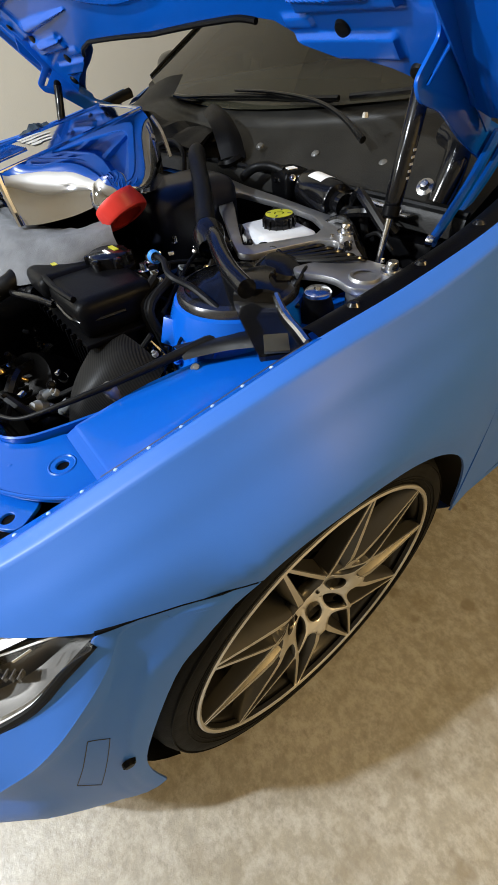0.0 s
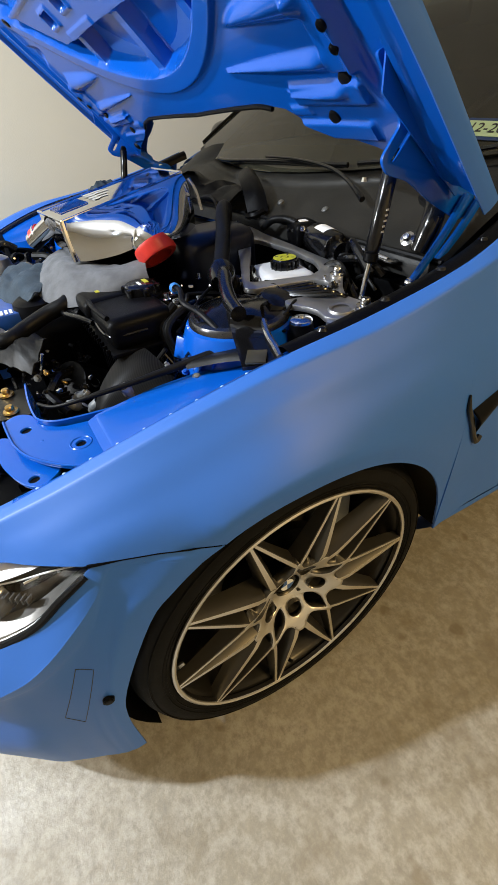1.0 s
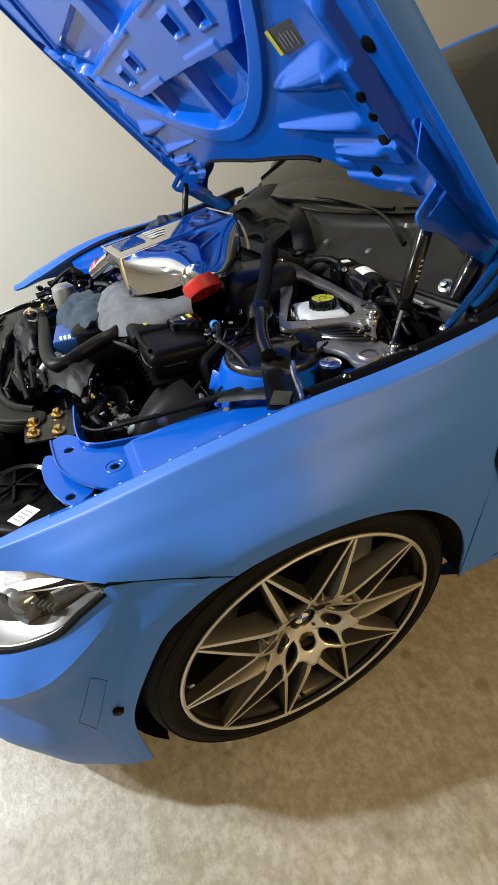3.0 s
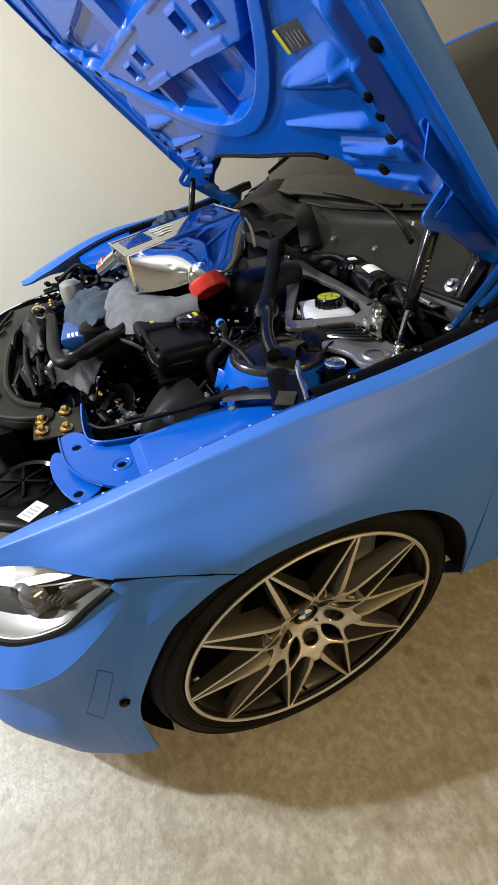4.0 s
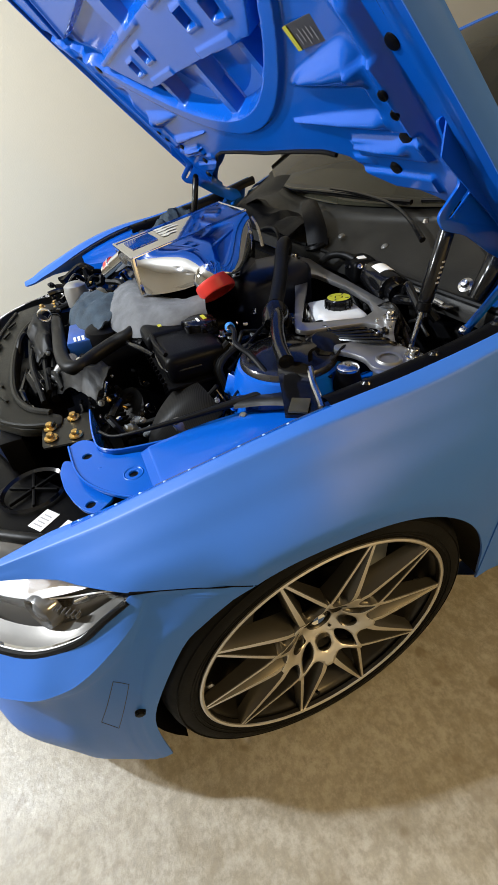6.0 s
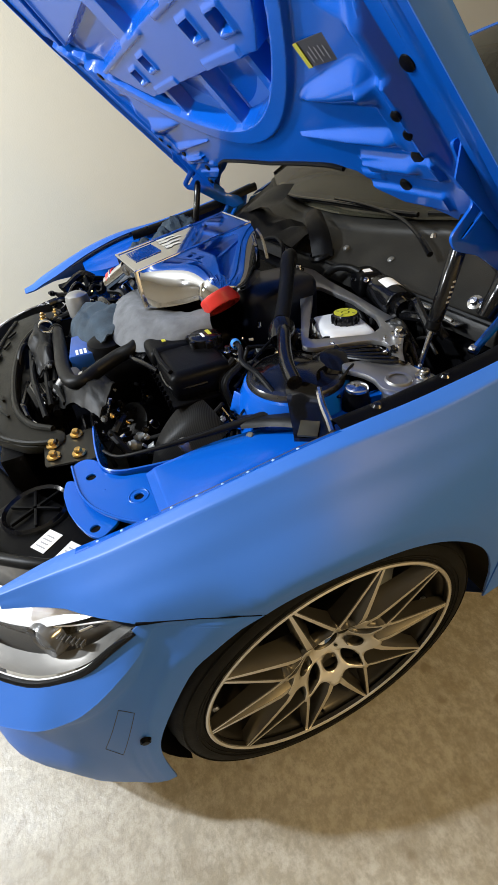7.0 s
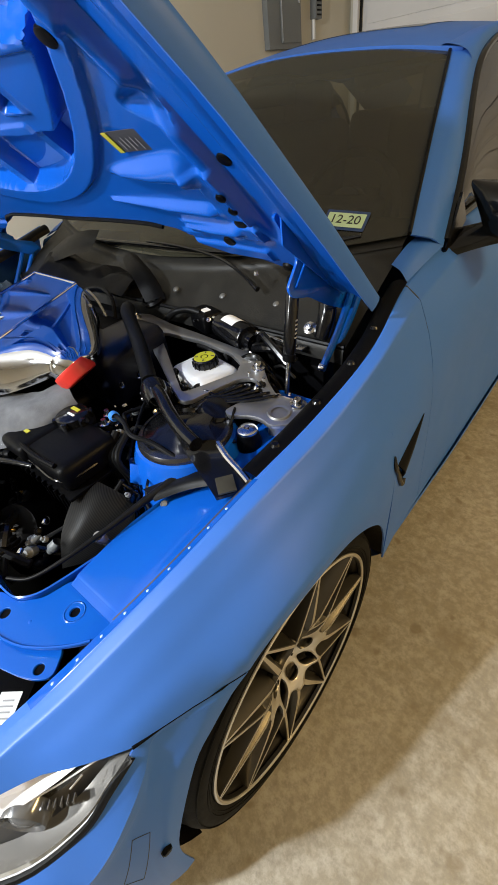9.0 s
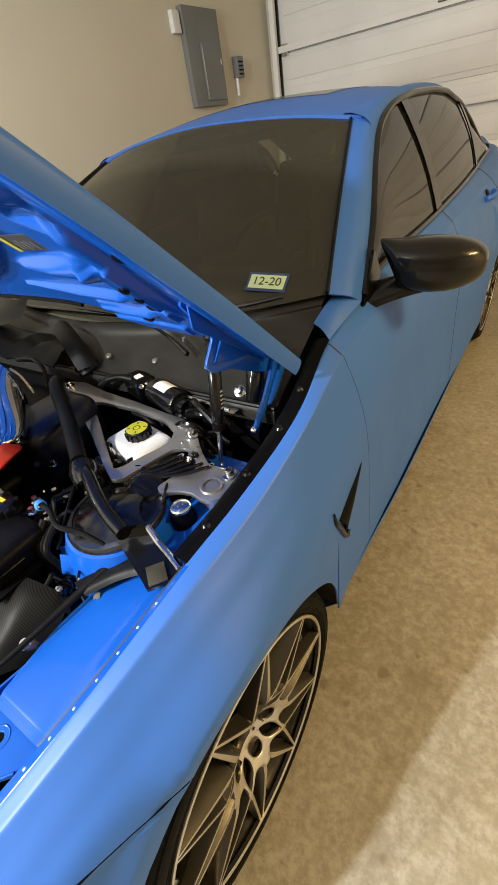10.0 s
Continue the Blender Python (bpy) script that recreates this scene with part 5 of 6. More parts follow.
# front hoses and boxes
part("coolant_hose", tube([(-.125, -.335, .725), (-.104, -.328, .748), (.04, -.325, .752), (.20, -.325, .752), (.282, -.313, .752), (.300, -.288, .753), (.276, -.253, .758), (.262, -.20, .772), (.264, -.157, .784), (.22, -.11, .80)], 0.0165, 7, 14), RUBBER, car, "thick black coolant hose")
part("hose_clamp", lathe([(.017, 0), (.019, .001), (.019, .009), (.017, .010)], axis((-.09, -.328, .751), (1, 0, 0)), 20), BLACKP, car)
bb = part("blue_box", box((0.14, 0.075, 0.05), (.115, -.262, .742), 0.006, (0, 0, -6)), material("navy_label", (0.01, 0.06, 0.26), 0.35, 0, 20, 0.2), car, "small blue box with white print")
for i in range(3):
    part("print_bar", box((0.03, 0.006, 0.001), (.165, -.285 + .010 * i, .7676)), PAPER, bb)
part("round_cover", lathe([(0, 0.02), (0.04, 0.019), (0.052, 0.012), (0.056, -0.004), (0.056, -0.05)], pose(.155, -.205, .765), 32), BLACKP, car, "round black cover")
part("silver_bottle", lathe([(0, 0.04), (0.02, 0.038), (0.032, 0.03), (0.036, 0.01), (0.036, -0.03)], pose(-.165, -.245, .785), 28), ALU, car, "silver round canister")
part("silver_line", tube([(.40, -.245, .745), (.395, -.255, .72), (.37, -.265, .69), (.34, -.28, .675)], 0.0035, 5, 8), STEEL, car, "thin bright pipe")
alt = part("alternator", lathe([(0, 0.06), (0.03, 0.06), (0.055, 0.05), (0.06, 0.02), (0.06, -0.06)], axis((.36, -.19, .62), (.3, -.6, .6)), 24), BLACKP, car, "dark alternator with ribs")
for i in range(8):
    part("alternator_rib", box((0.005, 0.05, 0.008), (.33 + .012 * i, -.225, .675 - .004 * i), 0.001), BLACKP, alt)
for i in range(10):
    part("hardware", lathe([(0, 0.012), (0.007, 0.011), (0.009, 0.004), (0.012, 0.0), (0.010, -0.02)], pose(.40 + .02 * (i % 4), -.25 + .018 * (i // 2), .62 + .012 * (i % 3), 20 * i, 30, 0), 10), GREYBOX if i % 3 else BLACKP, car)

# battery tray corner in the front left
bt = part("fuse_box", box((0.26, 0.20, 0.10), (.575, -.47, .555), 0.012, (0, 0, 35)), BLACKP, car, "black fuse box with paper labels")
for a, b in ((.595, -.43), (.645, -.395)):
    part("paper_label", box((0.035, 0.045, 0.001), (a, b, .6062), 0, (0, 0, 38)), PAPER, bt, "white paper label")
# added black block that hides the floor behind the front bracket
part("filler_block", box((.32, .11, .10), (.43, -.525, .55), .02, (0, 0, 24), seg=3), BLACKP, car, "black filler block closing the gap at the bay front")
rl = part("round_lid", lathe([(0.056, 0.0), (0.062, 0.005), (0.067, 0.0)], pose(.50, -.445, .612), 32), BLACKS, bt, "round black service lid")
for i in range(6):
    part("lid_rib", box((0.05, 0.006, 0.008), (0.028, 0, 0), 0.002), BLACKP, rl).matrix_local = pose(.50, -.445, .612, 0, 0, 60 * i)
part("edge_tube", tube([(.40, -.62, .60), (.50, -.58, .628), (.60, -.53, .643), (.68, -.45, .660), (.71, -.40, .655)], 0.010, 5, 10), RUBBER, car, "black edge seal")

# ---- cowl, screen pillars, side glass ----
def ws_base(x):
    return 0.545 + 0.175 * (x / .75) ** 2, 0.932 + 0.053 * (x / .75) ** 2


xs = (-.74, -.55, -.3, 0, .3, .55, .74)
cowl = part("cowl_panel", sheet([
    [(x, .402 + .03 * (x / .7) ** 2, .815 - .02 * (x / .7) ** 2) for x in xs],
    [(x, .406 + .03 * (x / .7) ** 2, .846 - .02 * (x / .7) ** 2) for x in xs],
    [(x, .425 + .03 * (x / .7) ** 2, .855 - .02 * (x / .7) ** 2) for x in xs],
    [(x, .470 + .04 * (x / .7) ** 2, .876 - .012 * (x / .7) ** 2) for x in xs],
    [(x, .515 + .06 * (x / .7) ** 2, .897) for x in xs],
    [(x, ws_base(x)[0] - .022, ws_base(x)[1] - .030) for x in xs],
    [(x, ws_base(x)[0] - .012, ws_base(x)[1] - .016) for x in xs],
    [(x, ws_base(x)[0] + .012, ws_base(x)[1] - .004) for x in xs]], 5, 4), COWLP, car, "black plastic cowl panel below the windscreen")
for x, y, z in ((-.45, .468, .889), (-.2, .455, .887), (.03, .452, .886), (.204, .459, .882), (.358, .483, .876), (.52, .50, .872)):
    part("cowl_clip", lathe([(0, 0.004), (0.006, 0.003), (0.009, 0.0), (.009, -.004)], axis((x, y, z), (0, -.4, .9)), 14), GREYCLIP, cowl)
part("cowl_lip", tube([(x, .410 + .03 * (x / .7) ** 2, .852 - .02 * (x / .7) ** 2) for x in xs], 0.006, 6, 8), RUBBER, cowl, "rubber lip")
part("metal_rail", tube([(.30, .412, .856), (.42, .412, .846), (.55, .412, .834), (.64, .410, .826)], 0.0042, 5, 8), STEEL, cowl, "thin bright rail")
part("rail_foot", box((.06, .022, .004), (.628, .414, .824), .001, (0, 0, -4)), STEEL, cowl)
part("cowl_duct", sheet([[(-.040, .478, .935), (-.030, .500, .948), (-.010, .512, .940)], [(.020, .440, .930), (.035, .468, .944), (.055, .482, .934)], [(.072, .416, .922), (.090, .444, .934), (.112, .458, .922)], [(.120, .396, .898), (.142, .420, .908), (.164, .438, .898)], [(.150, .386, .862), (.172, .408, .868), (.192, .426, .862)]], 5, 5), BLACKP, cowl, "broad black moulded elbow")
part("duct_foot", lathe([(.026, 0), (.034, .004), (.036, .012), (.030, .018)], axis((.150, .418, .852), (0, -.3, .95)), 24), BLACKP, cowl)
part("side_duct", tube([(.64, .50, .925), (.672, .485, .915), (.684, .465, .885), (.68, .45, .84)], 0.020, 6, 12), BLACKS, cowl)
part("side_bolt", lathe([(0, .010), (.006, .009), (.008, .0), (.014, -.002)], axis((.655, .44, .862), (.2, -.7, .6)), 12), STEEL, cowl)
wav = []
for j in range(7):
    r = []
    for i in range(13):
        x = -.42 + .50 * i / 12
        q = Vector((x, .36 + .13 * j / 6, .880 + .018 * math.sin(math.pi * j / 6) + .05 * (1 - i / 12) * j / 6))
        q.z += 0.022 * noise.noise(q * 16) + .008 * noise.noise(q * 45)
        r.append(q)
    wav.append(r)
thick(part("cowl_insulation", grid(wav), BLACKP, car, "black bulkhead insulation pad"), 0.006)
part("seal_flap", sheet([[(-.50, .50, .925), (-.36, .50, .975), (-.24, .50, 1.0), (-.16, .505, 1.005)], [(-.46, .44, .915), (-.34, .44, .945), (-.24, .45, .962), (-.17, .475, .97)], [(-.40, .42, .91), (-.3, .41, .93), (-.22, .42, .95), (-.15, .44, .96)]], 5, 5), RUBBER, car, "black rubber weather flap")
wb = part("wiper", tube([(-.36, .585, .952), (-.275, .572, .950), (-.1, .562, .955), (.09, .556, .958), (.22, .562, .955), (.33, .575, .955)], 0.006, 6, 8), BLACKS, car, "black windscreen wiper")
part("blade_rubber", tube([(-.34, .588, .945), (-.1, .566, .948), (.09, .560, .951), (.31, .578, .949)], 0.0035, 6, 6), RUBBER, wb)
part("wiper_arm", tube([(.00, .553, .968), (.15, .548, .966), (.30, .535, .955), (.40, .512, .935), (.475, .490, .905)], 0.008, 6, 8, radii=(.003, .0035, .004, .005, .007)), BLACKS, wb)
part("pivot_nut", lathe([(0, .008), (.005, .008), (.007, .0)], pose(.471, .496, .938), 6), STEEL, wb)
part("wiper", tube([(.34, .60, .956), (.45, .625, .962), (.55, .655, .970), (.64, .695, .982)], 0.006, 6, 8), BLACKS, car, "black windscreen wiper")

RAIL = ((.80, .800, .940), (.92, .772, 1.02), (1.05, .735, 1.098), (1.2, .685, 1.185), (1.33, .645, 1.252), (1.45, .622, 1.30), (1.6, .610, 1.330), (1.85, .603, 1.350), (2.15, .600, 1.352), (2.4, .602, 1.338), (2.65, .618, 1.285), (2.85, .640, 1.20), (3.0, .668, 1.11), (3.1, .70, 1.035))


def rail(y):
    return Vector((along([r[0] for r in RAIL], [r[1] for r in RAIL], y), y, along([r[0] for r in RAIL], [r[2] for r in RAIL], y)))


def ws_edge(f):
    a, b, c = Vector((.75, .72, .985)), Vector((.66, 1.03, 1.165)), Vector((.57, 1.33, 1.30))
    return (1 - f) * (1 - f) * a + 2 * f * (1 - f) * (2 * b - a / 2 - c / 2) + f * f * c


bpy.context.view_layer.update()


def roof_at(x, y):
    """A place just above the roof skin."""
    ok, p, n, _ = bpy.data.objects["roof"].ray_cast(Vector((x, max(y, 1.345), 2)), Vector((0, 0, -1)))
    return Vector((x, y, p.z + .002))


for sx in (1, -1):
    M = lambda q: (sx * q[0], q[1], q[2])
    rows = []
    for i in range(9):
        f = i / 8
        e = ws_edge(f)
        o = rail(.80 + .60 * f)
        mid = e.lerp(o, .5) + Vector((.012, -.006, .008))
        rows.append([M(e), M(mid), M(o)])
    thick(part("screen_pillar", sheet(rows, 3, 2), SATIN, car, "satin blue windscreen pillar"), 0.004)
    fillet = [[M((.738, .655, .938)), M((.744, .712, .962)), M((.748, .768, .972))], [M((.766, .640, .932)), M((.773, .705, .954)), M((.780, .775, .964))], [M((.789, .628, .914)), M((.795, .70, .930)), M((.803, .792, .945))]]
    part("pillar_foot", sheet(fillet, 4, 4), SATIN, car)
    part("screen_trim", tube([M(ws_edge(i / 6) + Vector((-.004, 0, .003))) for i in range(7)], 0.005, 4, 8), RUBBER, car, "black screen trim")
    rows = []
    for y in (1.33, 1.40, 1.48, 1.6, 1.85, 2.15, 2.4, 2.66):
        r = rail(y)
        e1, e2 = roof_at(.535, y) - Vector((0, 0, .006)), roof_at(.56 if y < 2.2 else .545, y) + Vector((0, 0, .0015))
        mid = e2.lerp(r, .5) + Vector((.012, 0, .012))
        rows.append([M(e1), M(e2), M(mid), M(r)])
    part("roof_rail", sheet(rows, 4, 3), SATIN, car)
    part("window_frame", tube([M(rail(y) + Vector((.004, 0, -.006))) for y in steps(.82, 3.08, 30)], 0.011, 2, 8), BLACKS, car, "gloss black window frame")
    part("belt_trim", tube([M(section(y)[0] + Vector((.004, 0, .006))) for y in steps(.86, 3.08, 24)], 0.008, 2, 8), BLACKS, car, "gloss black belt trim")
    for y0, y1, nm in ((.93, 1.665, "front_window"), (1.735, 2.60, "rear_window"), (2.645, 3.04, "quarter_window")):
        rows = []
        for y in steps(y0, y1, 10):
            a, b = section(y)[0] + Vector((-.004, 0, .004)), rail(y) + Vector((-.002, 0, -.008))
            r = []
            for k in range(7):
                q = a.lerp(b, k / 6)
                q.x += .018 * math.sin(math.pi * k / 6)
                r.append(M(q))
            rows.append([Vector(q) for q in r])
        part(nm, grid(rows), DARKGLASS, car, "dark tinted side window")
    for y0, y1 in ((1.66, 1.74), (2.60, 2.65)):
        rows = []
        for y in (y0, y1):
            a, b = section(y)[0], rail(y)
            rows.append([Vector(M(a.lerp(b, k / 6) + Vector((.004 + .018 * math.sin(math.pi * k / 6), 0, 0)))) for k in range(7)])
        thick(part("window_pillar", grid(rows), BLACKS, car, "gloss black window pillar"), 0.006)
    tri = [[M((.806, .80, .935)), M((.80, .86, .985)), M((.786, .93, 1.03))], [M((.809, .80, .930)), M((.808, .88, .955)), M((.80, .95, .965))]]
    thick(part("mirror_sail", sheet(tri, 3, 2), BLACKS, car, "gloss black mirror base"), 0.01)
    # mirror: rounded shell with a tapered outer end
    rows = []
    for i in range(17):
        a = -math.pi / 2 + math.pi * i / 16
        r = []
        for k in range(32):
            b = 2 * math.pi * k / 32
            pw = lambda t, e: math.copysign(abs(t) ** e, t)
            x = pw(math.sin(a), .75)
            cy, cz = pw(math.cos(a), .5) * pw(math.cos(b), .8), pw(math.cos(a), .5) * pw(math.sin(b), .8)
            horn = max(0, -x - .60) / .40
            tap = (1 - .30 * max(x, 0) ** 2) * (1 - .80 * horn)
            q = Vector((.934 + .112 * x - .020 * horn, .945 + .02 * x + .075 * cy * tap, .996 - .004 * x + .052 * horn + (.068 * cz - .010 * max(cz, 0)) * tap))
            r.append(Vector(M(q)))
        rows.append(r)
    mirror = part("door_mirror", grid(rows, closed=True), CARBON, car, "gloss carbon fibre door mirror")
    part("mirror_arm", sheet([[M((.80, .825, .905)), M((.80, .84, .935)), M((.80, .92, .955)), M((.80, .95, .93)), M((.80, .86, .905))], [M((.85, .86, .920)), M((.85, .87, .945)), M((.85, .93, .968)), M((.85, .97, .945)), M((.85, .90, .920))], [M((.90, .895, .930)), M((.90, .90, .960)), M((.90, .95, .985)), M((.90, .985, .955)), M((.90, .93, .930))], [M((.95, .91, .940)), M((.95, .915, .965)), M((.95, .96, .975)), M((.95, .985, .96)), M((.95, .945, .940))]], 4, 4), BLACKS, mirror)
    part("mirror_glass", grid([[Vector(M((.86 + .12 * i / 4, 1.012, .960 + .05 * k / 3))) for i in range(5)] for k in range(4)]), CHROME, mirror)
    for y, z in ((1.52, .885), (2.40, .90)):
        x = along([q.z for q in section(y)[::-1]], [q.x for q in section(y)[::-1]], z)
        hd = part("door_handle", tube([M((x + .006, y - .11, z)), M((x + .03, y - .07, z + .004)), M((x + .033, y + .04, z + .004)), M((x + .006, y + .09, z))], 0.012, 5, 10), SATIN, car, "satin blue door handle")
        part("handle_recess", lathe([(0, 0.002), (0.03, 0.001), (0.036, -0.003)], axis(M((x + .001, y - .02, z - .004)), (sx, 0, .35)), 20), BLACKP, hd)
    part("sill", sheet([[M((.904, y, foot(y))), M((.903, y, foot(y) - .02)), M((.885, y, foot(y) - .045)), M((.80, y, .16))] for y in (.38, .62, 1.0, 1.8, 2.44)], 4, 3), SATIN, car, "satin blue side sill")
    # crease along the doors
gap_pts = section(.6175)[3::2]
part("door_gap", tube([(q.x - .004, q.y, q.z) for q in gap_pts if q.z > .295], 0.0035, 2, 6), INK, car)
for yy in (1.7025, 2.6025):
    part("door_gap", tube([(q.x - .003, q.y, q.z) for q in section(yy)[::2] if q.z > .25], 0.0045, 2, 6), INK, car)

# sunroof panel, aerial-free roof
bpy.context.view_layer.update()
sun = []
for y in steps(1.62, 2.12, 10):
    r = []
    for x in steps(-.36, .36, 12):
        ok, p, n, _ = bpy.data.objects["roof"].ray_cast(Vector((x, y, 2)), Vector((0, 0, -1)))
        r.append(p + Vector((0, 0, .0015)))
    sun.append(r)
part("sunroof", grid(sun), BLACKS, car, "dark glass sunroof")

# inside of the car
DASH = material("dark_trim", (0.05, 0.048, 0.04), 0.6, 0, 8, 0.2, 0.2, 250)
dash = part("dashboard", sheet([[(x, .74, .93) for x in (-.68, -.3, .3, .68)], [(x, .95, .955) for x in (-.68, -.3, .3, .68)], [(x, 1.02, .90) for x in (-.68, -.3, .3, .68)], [(x, 1.0, .55) for x in (-.68, -.3, .3, .68)]], 4, 4), DASH, car, "dark dashboard")
part("steering_wheel", lathe([(.175, .012), (.187, .008), (.19, 0), (.187, -.008), (.175, -.012), (.165, -.008), (.162, 0), (.165, .008), (.175, .012)], axis((.36, 1.13, .93), (0, -.9, .42)), 36), BLACKS, dash, "black steering wheel")
part("wheel_boss", lathe([(0, .03), (.06, .025), (.08, 0), (.07, -.03)], axis((.36, 1.13, .93), (0, .9, -.42)), 24), DASH, dash)
part("instrument_hood", box((.36, .18, .07), (.36, .97, .965), .03, seg=3), DASH, dash)
part("rear_view_mirror", box((.22, .02, .06), (0, 1.22, 1.26), .01), BLACKS, car, "black inside mirror")
for x in (-.36, .36):
    seat = part("seat", box((.50, .50, .16), (x, 1.62, .52), .06, seg=3), DASH, car, "dark front seat")
    part("seat_back", box((.48, .14, .62), (x, 1.93, .84), .06, (-14, 0, 0), seg=3), DASH, seat)
    part("head_rest", box((.26, .09, .18), (x, 2.02, 1.20), .04, (-10, 0, 0), seg=3), DASH, seat)
part("rear_seat", box((1.2, .55, .3), (0, 2.6, .55), .08, seg=3), DASH, car, "dark rear bench")
part("rear_seat_back", box((1.2, .14, .55), (0, 2.88, .85), .06, (-20, 0, 0), seg=3), DASH, car)
part("cabin_floor", box((1.5, 2.9, .05), (0, 1.95, .27)), DASH, car)
part("headlining", sheet([[(x, y, 1.285 + .03 * math.sin((y - 1.3) * 2.2)) for x in (-.56, 0, .56)] for y in (1.32, 1.7, 2.2, 2.65)], 4, 4), DASH, car)

# inspection label behind the screen, with its date
def label_on_screen():
    o = Vector((.583, .722, 1.004))
    ux = Vector((.985, .06, .02)).normalized()
    n = Vector((.12, -.55, .83)).normalized()
    uy = n.cross(ux).normalized()
    ux = uy.cross(n)
    return Matrix(((ux.x, uy.x, n.x, o.x), (ux.y, uy.y, n.y, o.y), (ux.z, uy.z, n.z, o.z), (0, 0, 0, 1)))


LM = label_on_screen() @ pose(0, 0, 0.006)
stick = part("inspection_sticker", outline_plate([rounded([(-.055, -.028), (.055, -.028), (.055, .028), (-.055, .028)], .004)], .001, LM), material("sticker_blue", (0.02, 0.05, 0.16), .5), car, "green date sticker with blue border")
part("sticker_field", outline_plate([[(-.048, -.020), (.048, -.020), (.048, .020), (-.048, .020)]], .001, LM @ pose(0, 0, .001)), material("sticker_green", (0.55, 0.72, 0.45), .5), stick)
cu = bpy.data.curves.new("date", "FONT")
cu.body, cu.size, cu.align_x, cu.align_y, cu.extrude = "12-20", .034, "CENTER", "CENTER", .0003
tmp = bpy.data.objects.new("date", cu)
me = bpy.data.meshes.new_from_object(tmp)
bm = bmesh.new()
bm.from_mesh(me)
for v in bm.verts:
    v.co = LM @ Vector((v.co.x, v.co.y, v.co.z + .0018))
part("date_print", bm, INK, stick, "dark printed date", False)
bpy.data.objects.remove(tmp)
part("paper_slip", box((.03, .002, .05), (.700, .70, .925), 0, (-30, 10, 0)), PAPER, car, "white paper slip behind the screen")

# ---- cloths on the engine ----
def cloth(name, rows, mat, label, wrinkle, nu=6, nv=6):
    rows = [cat(r, nu) for r in rows]
    cols = [cat([r[i] for r in rows], nv) for i in range(len(rows[0]))]
    g = [[c[j] for c in cols] for j in range(len(cols[0]))]
    for r in g:
        for q in r:
            q.z += wrinkle * (noise.noise(q * 22) + .5 * noise.noise(q * 55))
    ob = thick(part(name, grid(g), mat), 0.003, 1)
    return tagged(ob, label, "cloth", "cloths in the engine bay")


cloth("cloth", [
    [(.03, -.085, .838), (.11, -.08, .835), (.19, -.065, .835), (.26, -.02, .835), (.285, .03, .84)],
    [(.025, -.115, .838), (.115, -.125, .838), (.215, -.11, .836), (.30, -.05, .835), (.325, .02, .842)],
    [(.025, -.145, .822), (.12, -.165, .818), (.235, -.145, .815), (.335, -.075, .818), (.35, .01, .832)],
    [(.03, -.160, .80), (.12, -.185, .797), (.245, -.165, .795), (.345, -.085, .798), (.36, .01, .815)],
    [(.035, -.170, .785), (.12, -.195, .782), (.248, -.175, .780), (.350, -.092, .783), (.365, .005, .80)]], CLOTH, "grey cloth tucked under the polished charge cooler", .006)
cloth("cloth", [
    [(-.13, -.225, .80), (-.05, -.20, .815), (.04, -.16, .82), (.08, -.13, .82)],
    [(-.11, -.25, .785), (-.02, -.235, .80), (.07, -.20, .812), (.13, -.155, .812)],
    [(-.08, -.28, .765), (.0, -.265, .785), (.09, -.235, .795), (.17, -.19, .80)],
    [(-.06, -.29, .74), (.02, -.285, .75), (.11, -.26, .76), (.20, -.215, .785)]], DARKCLOTH, "dark blue cloth draped over the engine front", .012)
cloth("cloth", [
    [(.17, -.33, .70), (.20, -.28, .735), (.28, -.25, .75), (.35, -.225, .745)],
    [(.21, -.35, .70), (.25, -.31, .74), (.32, -.28, .752), (.39, -.25, .742)],
    [(.24, -.37, .66), (.29, -.34, .70), (.36, -.30, .72), (.41, -.275, .71)]], RUBBER, "black cloth wrapped round a hose", .014)
cloth("cloth", [
    [(-.12, -.42, .70), (-.06, -.41, .735), (.02, -.40, .735), (.08, -.40, .70)],
    [(-.13, -.385, .735), (-.07, -.375, .765), (.01, -.37, .76), (.09, -.375, .72)],
    [(-.12, -.35, .74), (-.05, -.345, .765), (.03, -.35, .75), (.10, -.355, .72)],
    [(-.10, -.325, .70), (-.03, -.325, .73), (.05, -.335, .72), (.10, -.345, .69)]], RUBBER, "crumpled black cloth stuffed beside the radiator", .022)
for x0, y0, z0, s in ((-.46, .13, .855, 1.0), (-.56, .05, .83, .8), (-.52, .20, .875, 1.1)):
    rows = []
    for j in range(5):
        rows.append([(x0 + s * (-.09 + .18 * i / 4), y0 + s * (-.08 + .16 * j / 4), z0 + s * .055 * math.sin(math.pi * i / 4) * math.sin(math.pi * j / 4) - .02) for i in range(5)])
    cloth("cloth", rows, DARKCLOTH, "crumpled dark cloth on the far wing", .03)

